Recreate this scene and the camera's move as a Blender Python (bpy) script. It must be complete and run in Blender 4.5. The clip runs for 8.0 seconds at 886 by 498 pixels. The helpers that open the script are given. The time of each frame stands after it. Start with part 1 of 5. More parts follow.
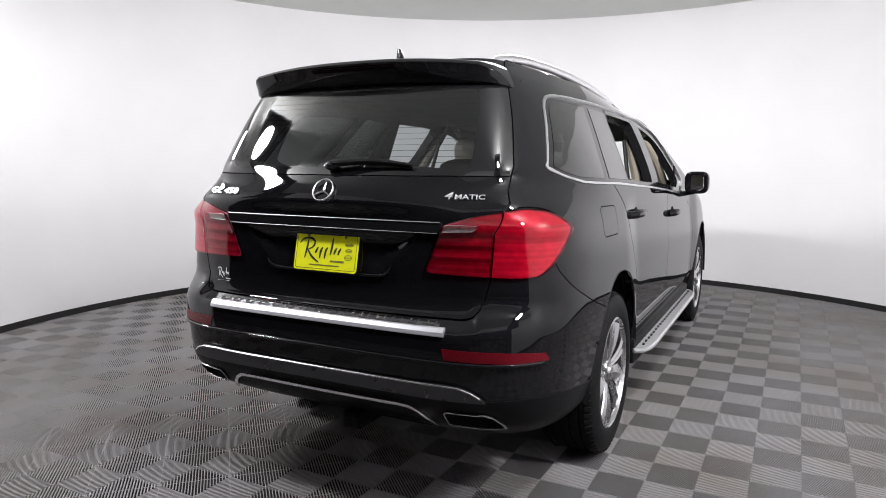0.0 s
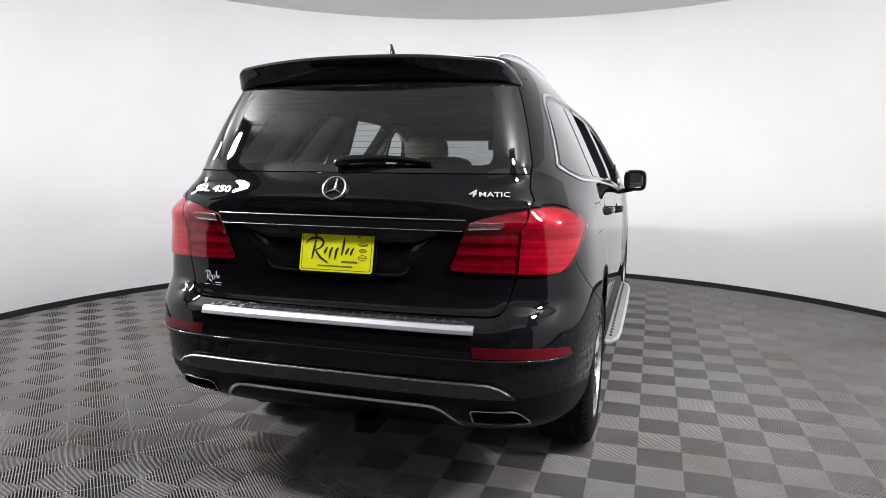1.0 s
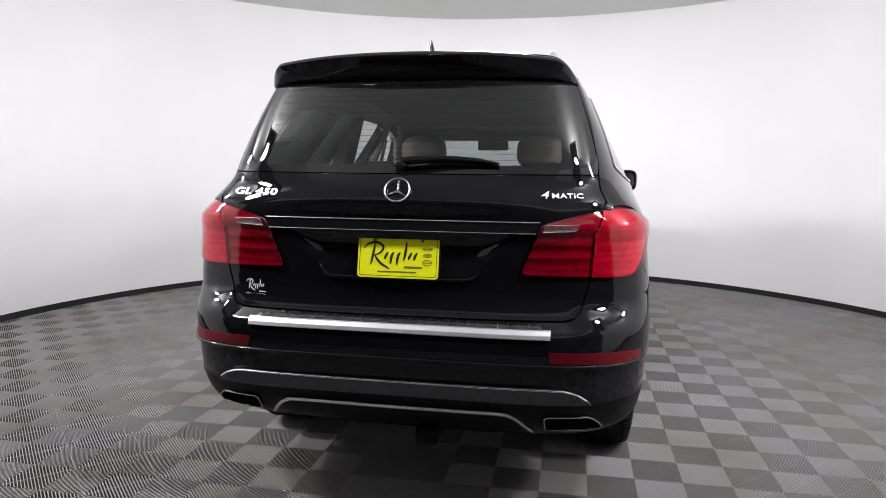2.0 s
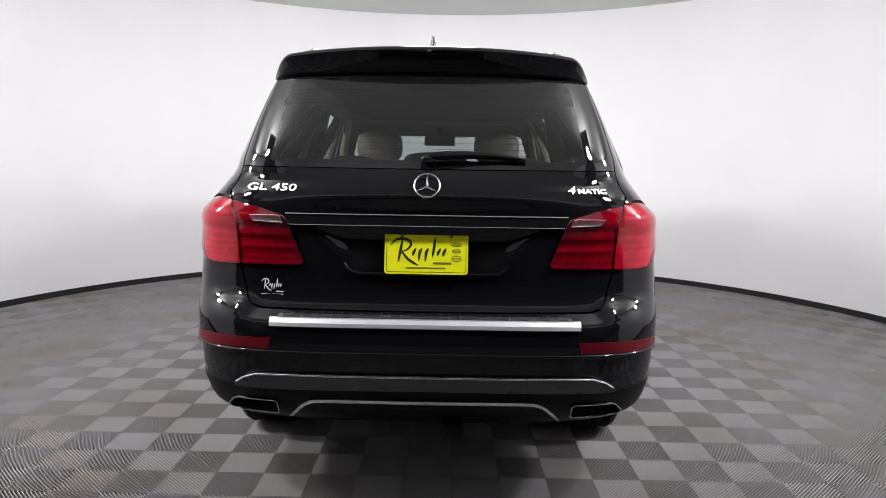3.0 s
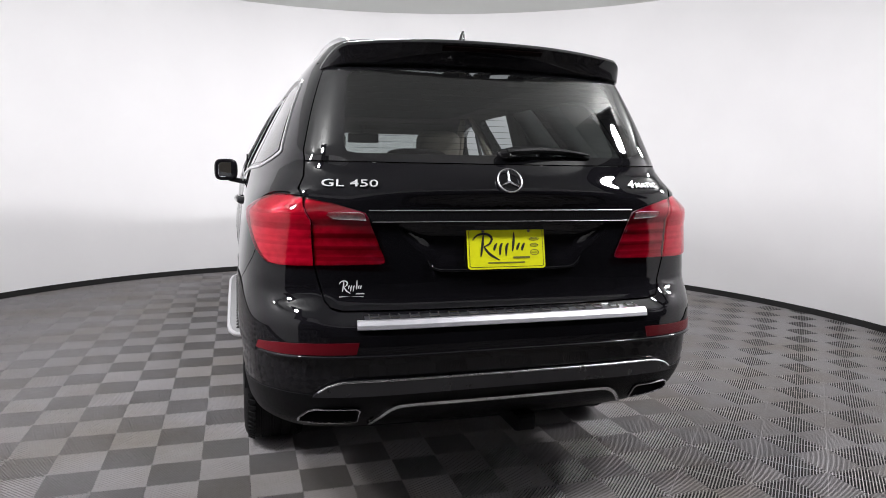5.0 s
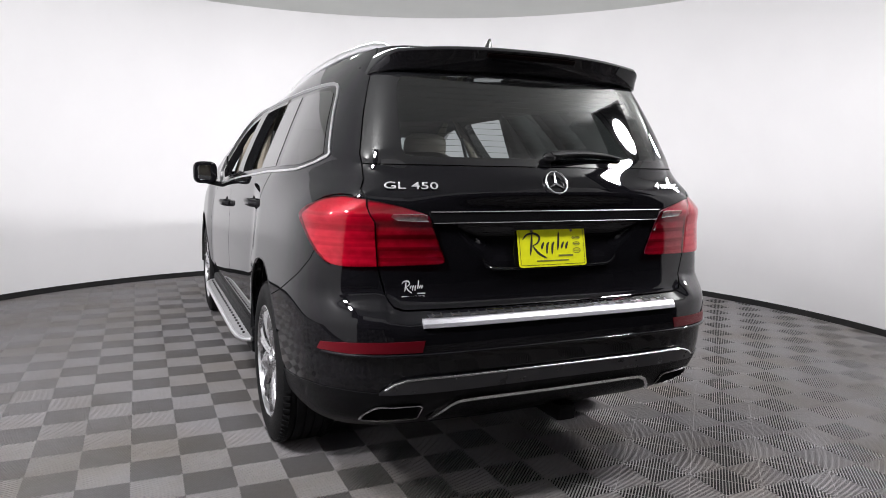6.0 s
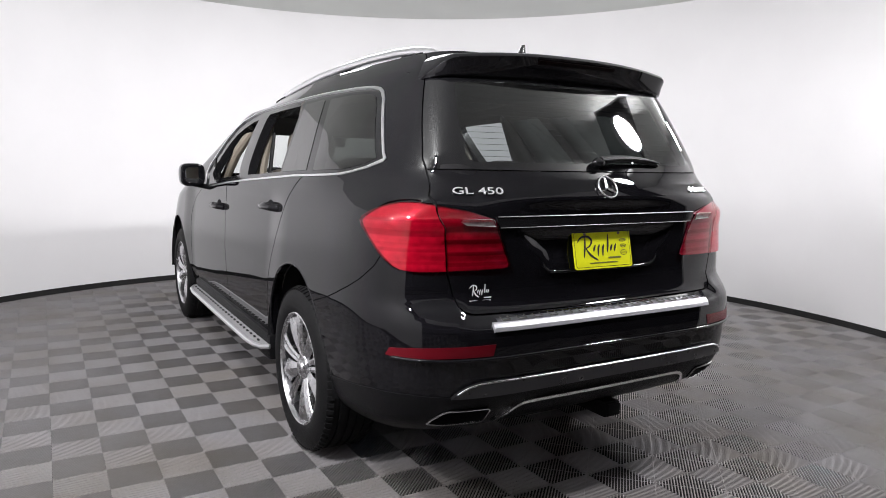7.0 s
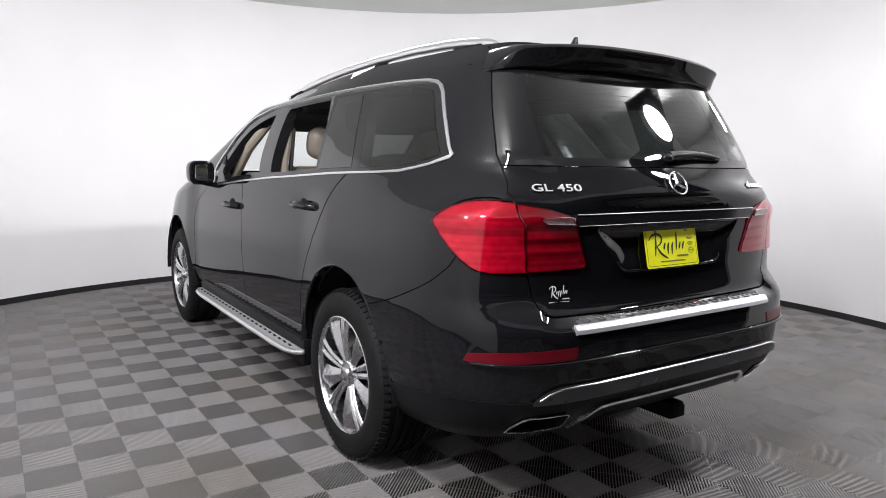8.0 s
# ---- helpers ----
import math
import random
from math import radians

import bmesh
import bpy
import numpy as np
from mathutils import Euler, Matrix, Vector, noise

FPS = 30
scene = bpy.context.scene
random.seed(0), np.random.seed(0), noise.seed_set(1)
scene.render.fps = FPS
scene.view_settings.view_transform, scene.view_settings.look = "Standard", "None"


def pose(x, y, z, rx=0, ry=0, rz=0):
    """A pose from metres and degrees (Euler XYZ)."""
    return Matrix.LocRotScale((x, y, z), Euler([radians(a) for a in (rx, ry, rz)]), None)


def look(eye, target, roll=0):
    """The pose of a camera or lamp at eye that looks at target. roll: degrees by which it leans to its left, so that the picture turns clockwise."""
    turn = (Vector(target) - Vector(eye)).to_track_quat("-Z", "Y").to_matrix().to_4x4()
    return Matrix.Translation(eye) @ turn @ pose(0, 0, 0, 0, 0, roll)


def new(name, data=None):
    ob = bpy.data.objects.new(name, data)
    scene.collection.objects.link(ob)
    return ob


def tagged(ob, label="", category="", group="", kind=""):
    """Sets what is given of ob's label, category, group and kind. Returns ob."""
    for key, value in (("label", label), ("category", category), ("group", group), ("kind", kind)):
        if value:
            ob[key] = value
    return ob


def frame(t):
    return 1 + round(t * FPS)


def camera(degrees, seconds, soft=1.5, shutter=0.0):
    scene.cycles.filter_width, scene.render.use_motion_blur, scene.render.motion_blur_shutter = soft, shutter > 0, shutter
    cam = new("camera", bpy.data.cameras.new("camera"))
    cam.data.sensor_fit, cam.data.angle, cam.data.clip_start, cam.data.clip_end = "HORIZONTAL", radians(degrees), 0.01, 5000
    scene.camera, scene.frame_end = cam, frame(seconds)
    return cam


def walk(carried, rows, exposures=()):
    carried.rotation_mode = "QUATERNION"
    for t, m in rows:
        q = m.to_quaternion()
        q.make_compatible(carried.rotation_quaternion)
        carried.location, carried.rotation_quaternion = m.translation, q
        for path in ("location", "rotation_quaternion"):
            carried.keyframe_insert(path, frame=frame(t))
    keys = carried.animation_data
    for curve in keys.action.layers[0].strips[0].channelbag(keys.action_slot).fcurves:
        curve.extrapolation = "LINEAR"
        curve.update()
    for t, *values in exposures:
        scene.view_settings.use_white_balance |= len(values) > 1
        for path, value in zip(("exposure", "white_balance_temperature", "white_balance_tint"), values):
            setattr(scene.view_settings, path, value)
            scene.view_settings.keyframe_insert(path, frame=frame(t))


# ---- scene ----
cam = camera(65.9, 8.0, 0.9)
PATH = [
    (0, (1.649, -2.202, 1.388), (0.741, -0.438, 1.133), 0.2),
    (0.5, (1.389, -2.331, 1.398), (0.664, -0.484, 1.143), 0.5),
    (1, (1.153, -2.383, 1.382), (0.572, -0.487, 1.124), 0.5),
    (1.5, (0.896, -2.395, 1.382), (0.398, -0.475, 1.128), 0.4),
    (3, (0.078, -2.488, 1.378), (0.064, -0.506, 1.111), 0.9),
    (3.5, (-0.167, -2.467, 1.373), (-0.029, -0.489, 1.111), 1.0),
    (4, (-0.431, -2.466, 1.385), (-0.11, -0.509, 1.129), 1.1),
    (4.5, (-0.684, -2.391, 1.359), (-0.23, -0.461, 1.098), 1.1),
    (6, (-1.455, -2.245, 1.34), (-0.648, -0.432, 1.091), 1.1),
    (6.5, (-1.677, -2.124, 1.357), (-0.77, -0.36, 1.105), 1.1),
    (7, (-1.918, -2.03, 1.355), (-0.915, -0.318, 1.106), 1.1),
    (7.5, (-2.095, -1.917, 1.351), (-1.022, -0.247, 1.102), 1.0),
    (8, (-2.197, -1.719, 1.345), (-1.099, -0.066, 1.089), 0.9),
]
walk(cam, [(t, look(eye, target, roll)) for t, eye, target, roll in PATH])

# ---- light: round lamps in dark boxes let into the ceiling by the opening, one more high on either wall, an added unseen softbox over the car; the room behind is dim ----
ROOM = Vector((0.02, 1.955, 0.0))          # middle of the round booth
RADIUS, HEIGHT = 4.13, 3.08
LAMPS = [(-2.28, -0.60), (2.04, -0.58)]
WALL_LAMPS = [(-3.60, 0.30, 2.84), (3.60, 0.30, 2.84)]
SLOT = (0.32, 0.24, 47.0)               # a lamp box: reach inwards of the lamp, half width, turn; outwards it runs to the wall
scene.view_settings.exposure = 0.0
world = bpy.data.worlds.new("world")
scene.world = world
world.use_nodes = True
world.node_tree.nodes["Background"].inputs[0].default_value = (0.9, 0.95, 1.0, 1)
world.node_tree.nodes["Background"].inputs[1].default_value = 0.02


def lamp_pose(lx, ly):
    """A lamp just under the ceiling, turned into the booth."""
    return look((lx, ly, HEIGHT - 0.15), (lx * 0.10, 3.6, 0.6))


for lx, ly in LAMPS:
    bulb = bpy.data.lights.new("lamp", "AREA")
    bulb.shape, bulb.size, bulb.size_y, bulb.energy, bulb.color = "ELLIPSE", 0.22, 0.40, 92.0, (0.988, 0.968, 1.0)
    bulb.spread = radians(172)
    new("lamp", bulb).matrix_world = lamp_pose(lx, ly)
for lx, ly, lz in WALL_LAMPS:
    bulb = bpy.data.lights.new("wall_lamp", "AREA")
    bulb.shape, bulb.size, bulb.size_y, bulb.energy, bulb.color = "ELLIPSE", 0.22, 0.40, 88.0, (0.988, 0.968, 1.0)
    new("wall_lamp", bulb).matrix_world = look((lx, ly, lz), (0, 1.2, 0.7))
FILL_SOFTBOX = (0.0, 3.15, 0.6, 2.4)          # middle, width and length of the fill light added over the car
sheet = bpy.data.lights.new("fill_light", "AREA")
sheet.shape, sheet.size, sheet.size_y, sheet.energy, sheet.color = "RECTANGLE", FILL_SOFTBOX[2], FILL_SOFTBOX[3], 62.0, (0.988, 0.968, 1.0)
new("fill_light", sheet).matrix_world = pose(FILL_SOFTBOX[0], FILL_SOFTBOX[1], HEIGHT - 0.050)


# ---- materials ----
def material(name, colour, rough=0.5, metal=0.0, coat=0.0, spots=0.0, spot_scale=6.0, rough_spots=0.0, bump=0.0, bump_scale=200.0, spec=0.5):
    """A plain surface with stains at a large scale and grain at a small one."""
    made = bpy.data.materials.new(name)
    made.use_nodes = True
    tree = made.node_tree
    shader = tree.nodes["Principled BSDF"]
    shader.inputs["Base Color"].default_value = (*colour, 1)
    shader.inputs["Roughness"].default_value = rough
    shader.inputs["Metallic"].default_value = metal
    shader.inputs["Coat Weight"].default_value = coat
    shader.inputs["Coat Roughness"].default_value = 0.02
    shader.inputs["Coat IOR"].default_value = 1.42
    shader.inputs["Specular IOR Level"].default_value = spec
    if spots or rough_spots or bump:
        place = tree.nodes.new("ShaderNodeTexCoord")
    if spots or rough_spots:
        stain = tree.nodes.new("ShaderNodeTexNoise")
        stain.inputs["Scale"].default_value, stain.inputs["Detail"].default_value = spot_scale, 6
        tree.links.new(place.outputs["Object"], stain.inputs["Vector"])
    if spots:
        shades = tree.nodes.new("ShaderNodeMapRange")
        for key, value in (("From Min", 0.3), ("From Max", 0.7), ("To Min", 1 - spots), ("To Max", 1 + spots)):
            shades.inputs[key].default_value = value
        tone = tree.nodes.new("ShaderNodeMix")
        tone.data_type, tone.blend_type = "RGBA", "MULTIPLY"
        tone.inputs["Factor"].default_value = 1
        tone.inputs["A"].default_value = (*colour, 1)
        tree.links.new(stain.outputs["Fac"], shades.inputs["Value"])
        tree.links.new(shades.outputs["Result"], tone.inputs["B"])
        tree.links.new(tone.outputs["Result"], shader.inputs["Base Color"])
    if rough_spots:
        wear = tree.nodes.new("ShaderNodeMapRange")
        for key, value in (("From Min", 0.3), ("From Max", 0.7), ("To Min", max(rough - rough_spots, 0.0)), ("To Max", rough + rough_spots)):
            wear.inputs[key].default_value = value
        tree.links.new(stain.outputs["Fac"], wear.inputs["Value"])
        tree.links.new(wear.outputs["Result"], shader.inputs["Roughness"])
    if bump:
        grain = tree.nodes.new("ShaderNodeTexNoise")
        grain.inputs["Scale"].default_value, grain.inputs["Detail"].default_value = bump_scale, 3
        relief = tree.nodes.new("ShaderNodeBump")
        relief.inputs["Strength"].default_value, relief.inputs["Distance"].default_value = bump, 0.002
        tree.links.new(place.outputs["Object"], grain.inputs["Vector"])
        tree.links.new(grain.outputs["Fac"], relief.inputs["Height"])
        tree.links.new(relief.outputs["Normal"], shader.inputs["Normal"])
    return made


def glazing(name, tint, gloss=0.02, faces=2, film=0.0):
    """Thin tinted glass: it lets tinted light through and mirrors at a slant; film: a little dust on it."""
    made = bpy.data.materials.new(name)
    made.use_nodes = True
    tree = made.node_tree
    tree.nodes.clear()
    clear, mirror, mix, slant, bend, gain, out = [tree.nodes.new("ShaderNode" + kind) for kind in ("BsdfTransparent", "BsdfGlossy", "MixShader", "LayerWeight", "Math", "Math", "OutputMaterial")]
    clear.inputs["Color"].default_value = (*tint, 1)
    mirror.inputs["Color"].default_value = (1, 1, 1, 1)
    mirror.inputs["Roughness"].default_value = gloss
    slant.inputs["Blend"].default_value = 0.5
    least = 0.04
    bend.operation, gain.operation = "POWER", "MULTIPLY_ADD"
    bend.inputs[1].default_value, gain.inputs[1].default_value, gain.inputs[2].default_value = 4.0, 1 - faces * least, faces * least
    tree.links.new(slant.outputs["Facing"], bend.inputs[0])
    tree.links.new(bend.outputs[0], gain.inputs[0])
    tree.links.new(gain.outputs[0], mix.inputs[0])
    tree.links.new(clear.outputs[0], mix.inputs[1])
    tree.links.new(mirror.outputs[0], mix.inputs[2])
    tree.links.new(mix.outputs[0], out.inputs[0])
    if film:
        dust, over = tree.nodes.new("ShaderNodeBsdfDiffuse"), tree.nodes.new("ShaderNodeMixShader")
        dust.inputs["Color"].default_value, over.inputs[0].default_value = (0.62, 0.63, 0.68, 1), film
        tree.links.new(mix.outputs[0], over.inputs[1])
        tree.links.new(dust.outputs[0], over.inputs[2])
        tree.links.new(over.outputs[0], out.inputs[0])
    return made


PAINT = material("black_paint", (0.0060, 0.0058, 0.0072), 0.45, coat=1.0, spec=0.0, spots=0.1, spot_scale=3)
GLOSS_BLACK = material("gloss_black_trim", (0.011, 0.011, 0.012), 0.10, rough_spots=0.04, spot_scale=12)
PLASTIC = material("black_plastic", (0.0060, 0.0060, 0.0068), 0.42, spec=0.14, spots=0.2, spot_scale=14, bump=0.3, bump_scale=1500)
DARK = material("dark_underside", (0.012, 0.012, 0.013), 0.8, spec=0.1, spots=0.3, spot_scale=9)
RUBBER = material("tyre_rubber", (0.0065, 0.0065, 0.0070), 0.62, spec=0.16, spots=0.25, spot_scale=22, bump=0.3, bump_scale=700)
CHROME = material("chrome", (0.84, 0.84, 0.86), 0.24, metal=1.0, rough_spots=0.02, spot_scale=12)
SATIN = material("satin_aluminium", (0.90, 0.90, 0.92), 0.30, metal=1.0, rough_spots=0.01, spot_scale=8)
BRIGHT = material("brushed_sill_metal", (0.74, 0.74, 0.78), 0.48, metal=1.0, rough_spots=0.02, spot_scale=40)
PAD = material("step_pad_metal", (0.36, 0.36, 0.40), 0.34, metal=1.0, rough_spots=0.08, spot_scale=40)
GREYSILVER = material("dark_silver_trim", (0.09, 0.09, 0.095), 0.32, metal=0.9, rough_spots=0.08, spot_scale=18)
ALLOY = material("alloy_wheel", (0.62, 0.62, 0.635), 0.24, metal=1.0, rough_spots=0.08, spot_scale=18)
BOARD = material("running_board_metal", (0.46, 0.46, 0.47), 0.5, metal=0.45, spots=0.08, spot_scale=20)
FRIT = material("black_glass_border", (0.007, 0.007, 0.008), 0.02, spec=0.85, rough_spots=0.01)
HITCH = material("black_hitch_steel", (0.004, 0.004, 0.0045), 0.6, spec=0.15, spots=0.3, spot_scale=20)
STEEL = material("brake_steel", (0.22, 0.21, 0.20), 0.38, metal=1.0, spots=0.2, spot_scale=30)
PRIVACY = glazing("rear_glass", (0.34, 0.37, 0.37), film=0.005)
SIDE_GLASS = glazing("privacy_glass", (0.070, 0.078, 0.075))
CLEAR = glazing("clear_glass", (0.88, 0.92, 0.90))
RED_LENS = glazing("red_lens", (0.80, 0.070, 0.180), 0.05, 1.25)
CLEAR_LENS = glazing("clear_lens", (0.86, 0.86, 0.86), 0.05, 1)
LAMP_SILVER = material("lamp_silver", (0.40, 0.37, 0.375), 0.35, metal=0.0, spots=0.35, spot_scale=60)
BADGE = material("bright_badge_metal", (0.93, 0.93, 0.95), 0.36, metal=0.8, rough_spots=0.03, spot_scale=60)


def reflector(name, colour, bands):
    """A red lamp's reflector; its bars and its steps' shade are painted on: (height, shade) rows."""
    made = material(name, colour, 0.30, coat=0.5)
    tree = made.node_tree
    place, split, span, ramp, tone, stain, fleck = [tree.nodes.new("ShaderNode" + kind) for kind in ("TexCoord", "SeparateXYZ", "MapRange", "ValToRGB", "Mix", "TexNoise", "MapRange")]
    low, high = bands[0][0], bands[-1][0]
    span.inputs["From Min"].default_value, span.inputs["From Max"].default_value = low, high
    while len(ramp.color_ramp.elements) < len(bands):
        ramp.color_ramp.elements.new(0.5)
    for stop, (z, shade) in zip(ramp.color_ramp.elements, bands):
        stop.position, stop.color = (z - low) / (high - low), (colour[0] * shade, colour[1] * shade, colour[2] * shade, 1)
    stain.inputs["Scale"].default_value = 34
    fleck.inputs["To Min"].default_value, fleck.inputs["To Max"].default_value = 0.6, 1.4
    tone.data_type, tone.blend_type = "RGBA", "MULTIPLY"
    tone.inputs["Factor"].default_value = 1
    tree.links.new(place.outputs["Object"], split.inputs[0])
    tree.links.new(place.outputs["Object"], stain.inputs["Vector"])
    tree.links.new(split.outputs["Z"], span.inputs["Value"])
    tree.links.new(span.outputs["Result"], ramp.inputs["Fac"])
    tree.links.new(stain.outputs["Fac"], fleck.inputs["Value"])
    tree.links.new(ramp.outputs["Color"], tone.inputs["A"])
    tree.links.new(fleck.outputs["Result"], tone.inputs["B"])
    tree.links.new(tone.outputs["Result"], tree.nodes["Principled BSDF"].inputs["Base Color"])
    return made


RED_INSIDE = reflector("red_reflector", (0.58, 0.44, 0.48), ((0.97, 0.75), (0.985, 0.95), (0.996, 0.95), (0.999, 0.76), (1.006, 0.80), (1.010, 1.0), (1.040, 1.05), (1.044, 0.68), (1.052, 0.74), (1.057, 1.0), (1.072, 0.85), (1.076, 1.05), (1.094, 0.95), (1.099, 0.52), (1.115, 0.56), (1.121, 0.85), (1.146, 0.75), (1.150, 0.45), (1.156, 0.50), (1.162, 0.72), (1.22, 0.78)))
RED_DARK = reflector("dark_red_reflector", (0.45, 0.34, 0.37), ((0.97, 0.9), (0.988, 0.85), (0.992, 0.55), (1.002, 0.58), (1.006, 0.95), (1.026, 0.85), (1.030, 0.42), (1.040, 0.48), (1.044, 0.95), (1.068, 0.80), (1.072, 0.36), (1.084, 0.42), (1.089, 0.95), (1.110, 0.80), (1.116, 0.45), (1.146, 0.50), (1.165, 0.62), (1.22, 0.70)))
RED_STRIP = material("red_reflex_strip", (0.105, 0.002, 0.007), 0.35, coat=0.35, spec=0.15, bump=0.5, bump_scale=420)
CABIN_TRIM = material("dark_pillar_trim", (0.07, 0.065, 0.06), 0.6, spots=0.07, spot_scale=6, bump=0.3, bump_scale=500)
BEIGE = material("beige_leather", (0.18, 0.158, 0.128), 0.5, spots=0.1, spot_scale=8, bump=0.4, bump_scale=320)
BEIGE_TRIM = material("beige_pillar_trim", (0.34, 0.30, 0.24), 0.6, spots=0.07, spot_scale=6, bump=0.3, bump_scale=500)
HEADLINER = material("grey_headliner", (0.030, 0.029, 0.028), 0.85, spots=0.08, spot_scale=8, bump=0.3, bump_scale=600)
CABIN_BLACK = material("black_cabin_plastic", (0.02, 0.02, 0.02), 0.5, spots=0.2, spot_scale=10, bump=0.3, bump_scale=500)
YELLOW = material("yellow_plate", (0.86, 0.87, 0.008), 0.45, spec=0.3, spots=0.05, spot_scale=30)
INK = material("black_ink", (0.015, 0.015, 0.015), 0.5)
STICKER = material("white_decal", (0.75, 0.75, 0.76), 0.5)
MIRROR = material("mirror_glass", (0.85, 0.87, 0.88), 0.01, metal=1.0)
WHITE_WALL = material("white_wall", (0.825, 0.82, 0.825), 0.62, spots=0.025, spot_scale=1.1, rough_spots=0.08, bump=0.06, bump_scale=60, spec=0.3)
CEILING = material("ceiling_white", (0.76, 0.78, 0.75), 0.8, spots=0.03, spot_scale=1.3, spec=0.2)
SKIRTING = material("black_skirting", (0.012, 0.012, 0.012), 0.6, spots=0.2, spot_scale=20)
BOX_BLACK = material("lamp_box_black", (0.008, 0.008, 0.008), 0.9, spots=0.1)
DIM_WALL = material("dim_room_wall", (0.13, 0.13, 0.135), 0.8, spots=0.2, spot_scale=1.5)


def tile_plastic():
    """Grey floor-tile plastic: each tile a little different, brown scuffs and dust over the floor."""
    made = material("grey_tile_plastic", (0.30, 0.29, 0.285), 0.56, spec=0.35, bump=0.25, bump_scale=900, rough_spots=0.08, spot_scale=3)
    tree = made.node_tree
    shader = tree.nodes["Principled BSDF"]
    info, place, scuff, dust = [tree.nodes.new("ShaderNode" + kind) for kind in ("ObjectInfo", "NewGeometry", "TexNoise", "TexNoise")]
    scuff.inputs["Scale"].default_value, scuff.inputs["Detail"].default_value = 1.6, 5
    dust.inputs["Scale"].default_value, dust.inputs["Detail"].default_value = 45, 4
    tree.links.new(place.outputs["Position"], scuff.inputs["Vector"])
    tree.links.new(place.outputs["Position"], dust.inputs["Vector"])
    ramp = tree.nodes.new("ShaderNodeValToRGB")
    ramp.color_ramp.elements[0].position, ramp.color_ramp.elements[0].color = 0.42, (0.268, 0.259, 0.264, 1)
    ramp.color_ramp.elements[1].position, ramp.color_ramp.elements[1].color = 0.72, (0.226, 0.207, 0.192, 1)
    tree.links.new(scuff.outputs["Fac"], ramp.inputs["Fac"])
    shade = tree.nodes.new("ShaderNodeMath")
    shade.operation = "MULTIPLY_ADD"
    shade.inputs[1].default_value, shade.inputs[2].default_value = 0.10, 0.82
    tree.links.new(info.outputs["Random"], shade.inputs[0])
    speck = tree.nodes.new("ShaderNodeMath")
    speck.operation = "MULTIPLY_ADD"
    speck.inputs[1].default_value = 0.22
    tree.links.new(dust.outputs["Fac"], speck.inputs[0])
    tree.links.new(shade.outputs[0], speck.inputs[2])
    tone = tree.nodes.new("ShaderNodeMix")
    tone.data_type, tone.blend_type = "RGBA", "MULTIPLY"
    tone.inputs["Factor"].default_value = 1
    tree.links.new(ramp.outputs["Color"], tone.inputs["A"])
    tree.links.new(speck.outputs[0], tone.inputs["B"])
    tree.links.new(tone.outputs["Result"], shader.inputs["Base Color"])
    return made


TILE = tile_plastic()
UNDER_TILE = material("dark_floor_below_tiles", (0.002, 0.002, 0.002), 0.9, spots=0.3, spot_scale=4)


# ---- mesh helpers ----
def part(name, bm, made, parent=None, label="", smooth=True, sharp=35):
    """Links a bmesh as one mesh object under a thing or a part."""
    bmesh.ops.recalc_face_normals(bm, faces=bm.faces) if not bm.faces.layers.int.get("keep") else None
    data = bpy.data.meshes.new(name)
    bm.to_mesh(data)
    bm.free()
    data.materials.append(made)
    for face in data.polygons:
        face.use_smooth = smooth
    if smooth and sharp:
        data.set_sharp_from_angle(angle=radians(sharp))
    ob = new(name, data)
    ob.parent = parent
    if label:
        ob["label"] = label
    return ob


def box(bm, size, m=Matrix(), bevel=0.0, segments=2):
    """Adds a box with rounded edges."""
    made = bmesh.ops.create_cube(bm, size=1, matrix=m @ Matrix.Diagonal((*size, 1)))["verts"]
    if bevel:
        edges = list({e for v in made for e in v.link_edges})
        bmesh.ops.bevel(bm, geom=edges, offset=bevel, segments=segments, affect="EDGES", profile=0.6)


def tube(bm, path, radius, sides=10, flat=1.0, taper=None, caps=True):
    """A tube along a path; flat squeezes it upwards."""
    rings = []
    for i, p in enumerate(path):
        ahead = (Vector(path[min(i + 1, len(path) - 1)]) - Vector(path[max(i - 1, 0)])).normalized()
        side = ahead.cross(Vector((0, 0, 1)))
        side = side.normalized() if side.length > 1e-4 else Vector((1, 0, 0))
        up = side.cross(ahead)
        r = radius * (taper[i] if taper else 1)
        rings.append([bm.verts.new(Vector(p) + side * r * math.cos(k * 2 * math.pi / sides) + up * r * flat * math.sin(k * 2 * math.pi / sides)) for k in range(sides)])
    for a, b in zip(rings, rings[1:]):
        for k in range(sides):
            bm.faces.new((a[k], a[(k + 1) % sides], b[(k + 1) % sides], b[k]))
    if caps:
        bm.faces.new(rings[0][::-1])
        bm.faces.new(rings[-1])


def lathe(bm, rows, steps=48, m=Matrix(), closed=False):
    """Turns rows of (radius, along) round the x axis."""
    rings = [[bm.verts.new(m @ Vector((x, r * math.cos(k * 2 * math.pi / steps), r * math.sin(k * 2 * math.pi / steps)))) for k in range(steps)] for r, x in rows]
    pairs = list(zip(rings, rings[1:])) + ([(rings[-1], rings[0])] if closed else [])
    for a, b in pairs:
        for k in range(steps):
            bm.faces.new((a[k], a[(k + 1) % steps], b[(k + 1) % steps], b[k]))


def slab(bm, outline, depth, m=Matrix()):
    """A flat outline in x and y with thickness along z."""
    low = [bm.verts.new(m @ Vector((x, y, 0))) for x, y in outline]
    high = [bm.verts.new(m @ Vector((x, y, depth))) for x, y in outline]
    bm.faces.new(low[::-1])
    bm.faces.new(high)
    n = len(outline)
    for k in range(n):
        bm.faces.new((low[k], low[(k + 1) % n], high[(k + 1) % n], high[k]))


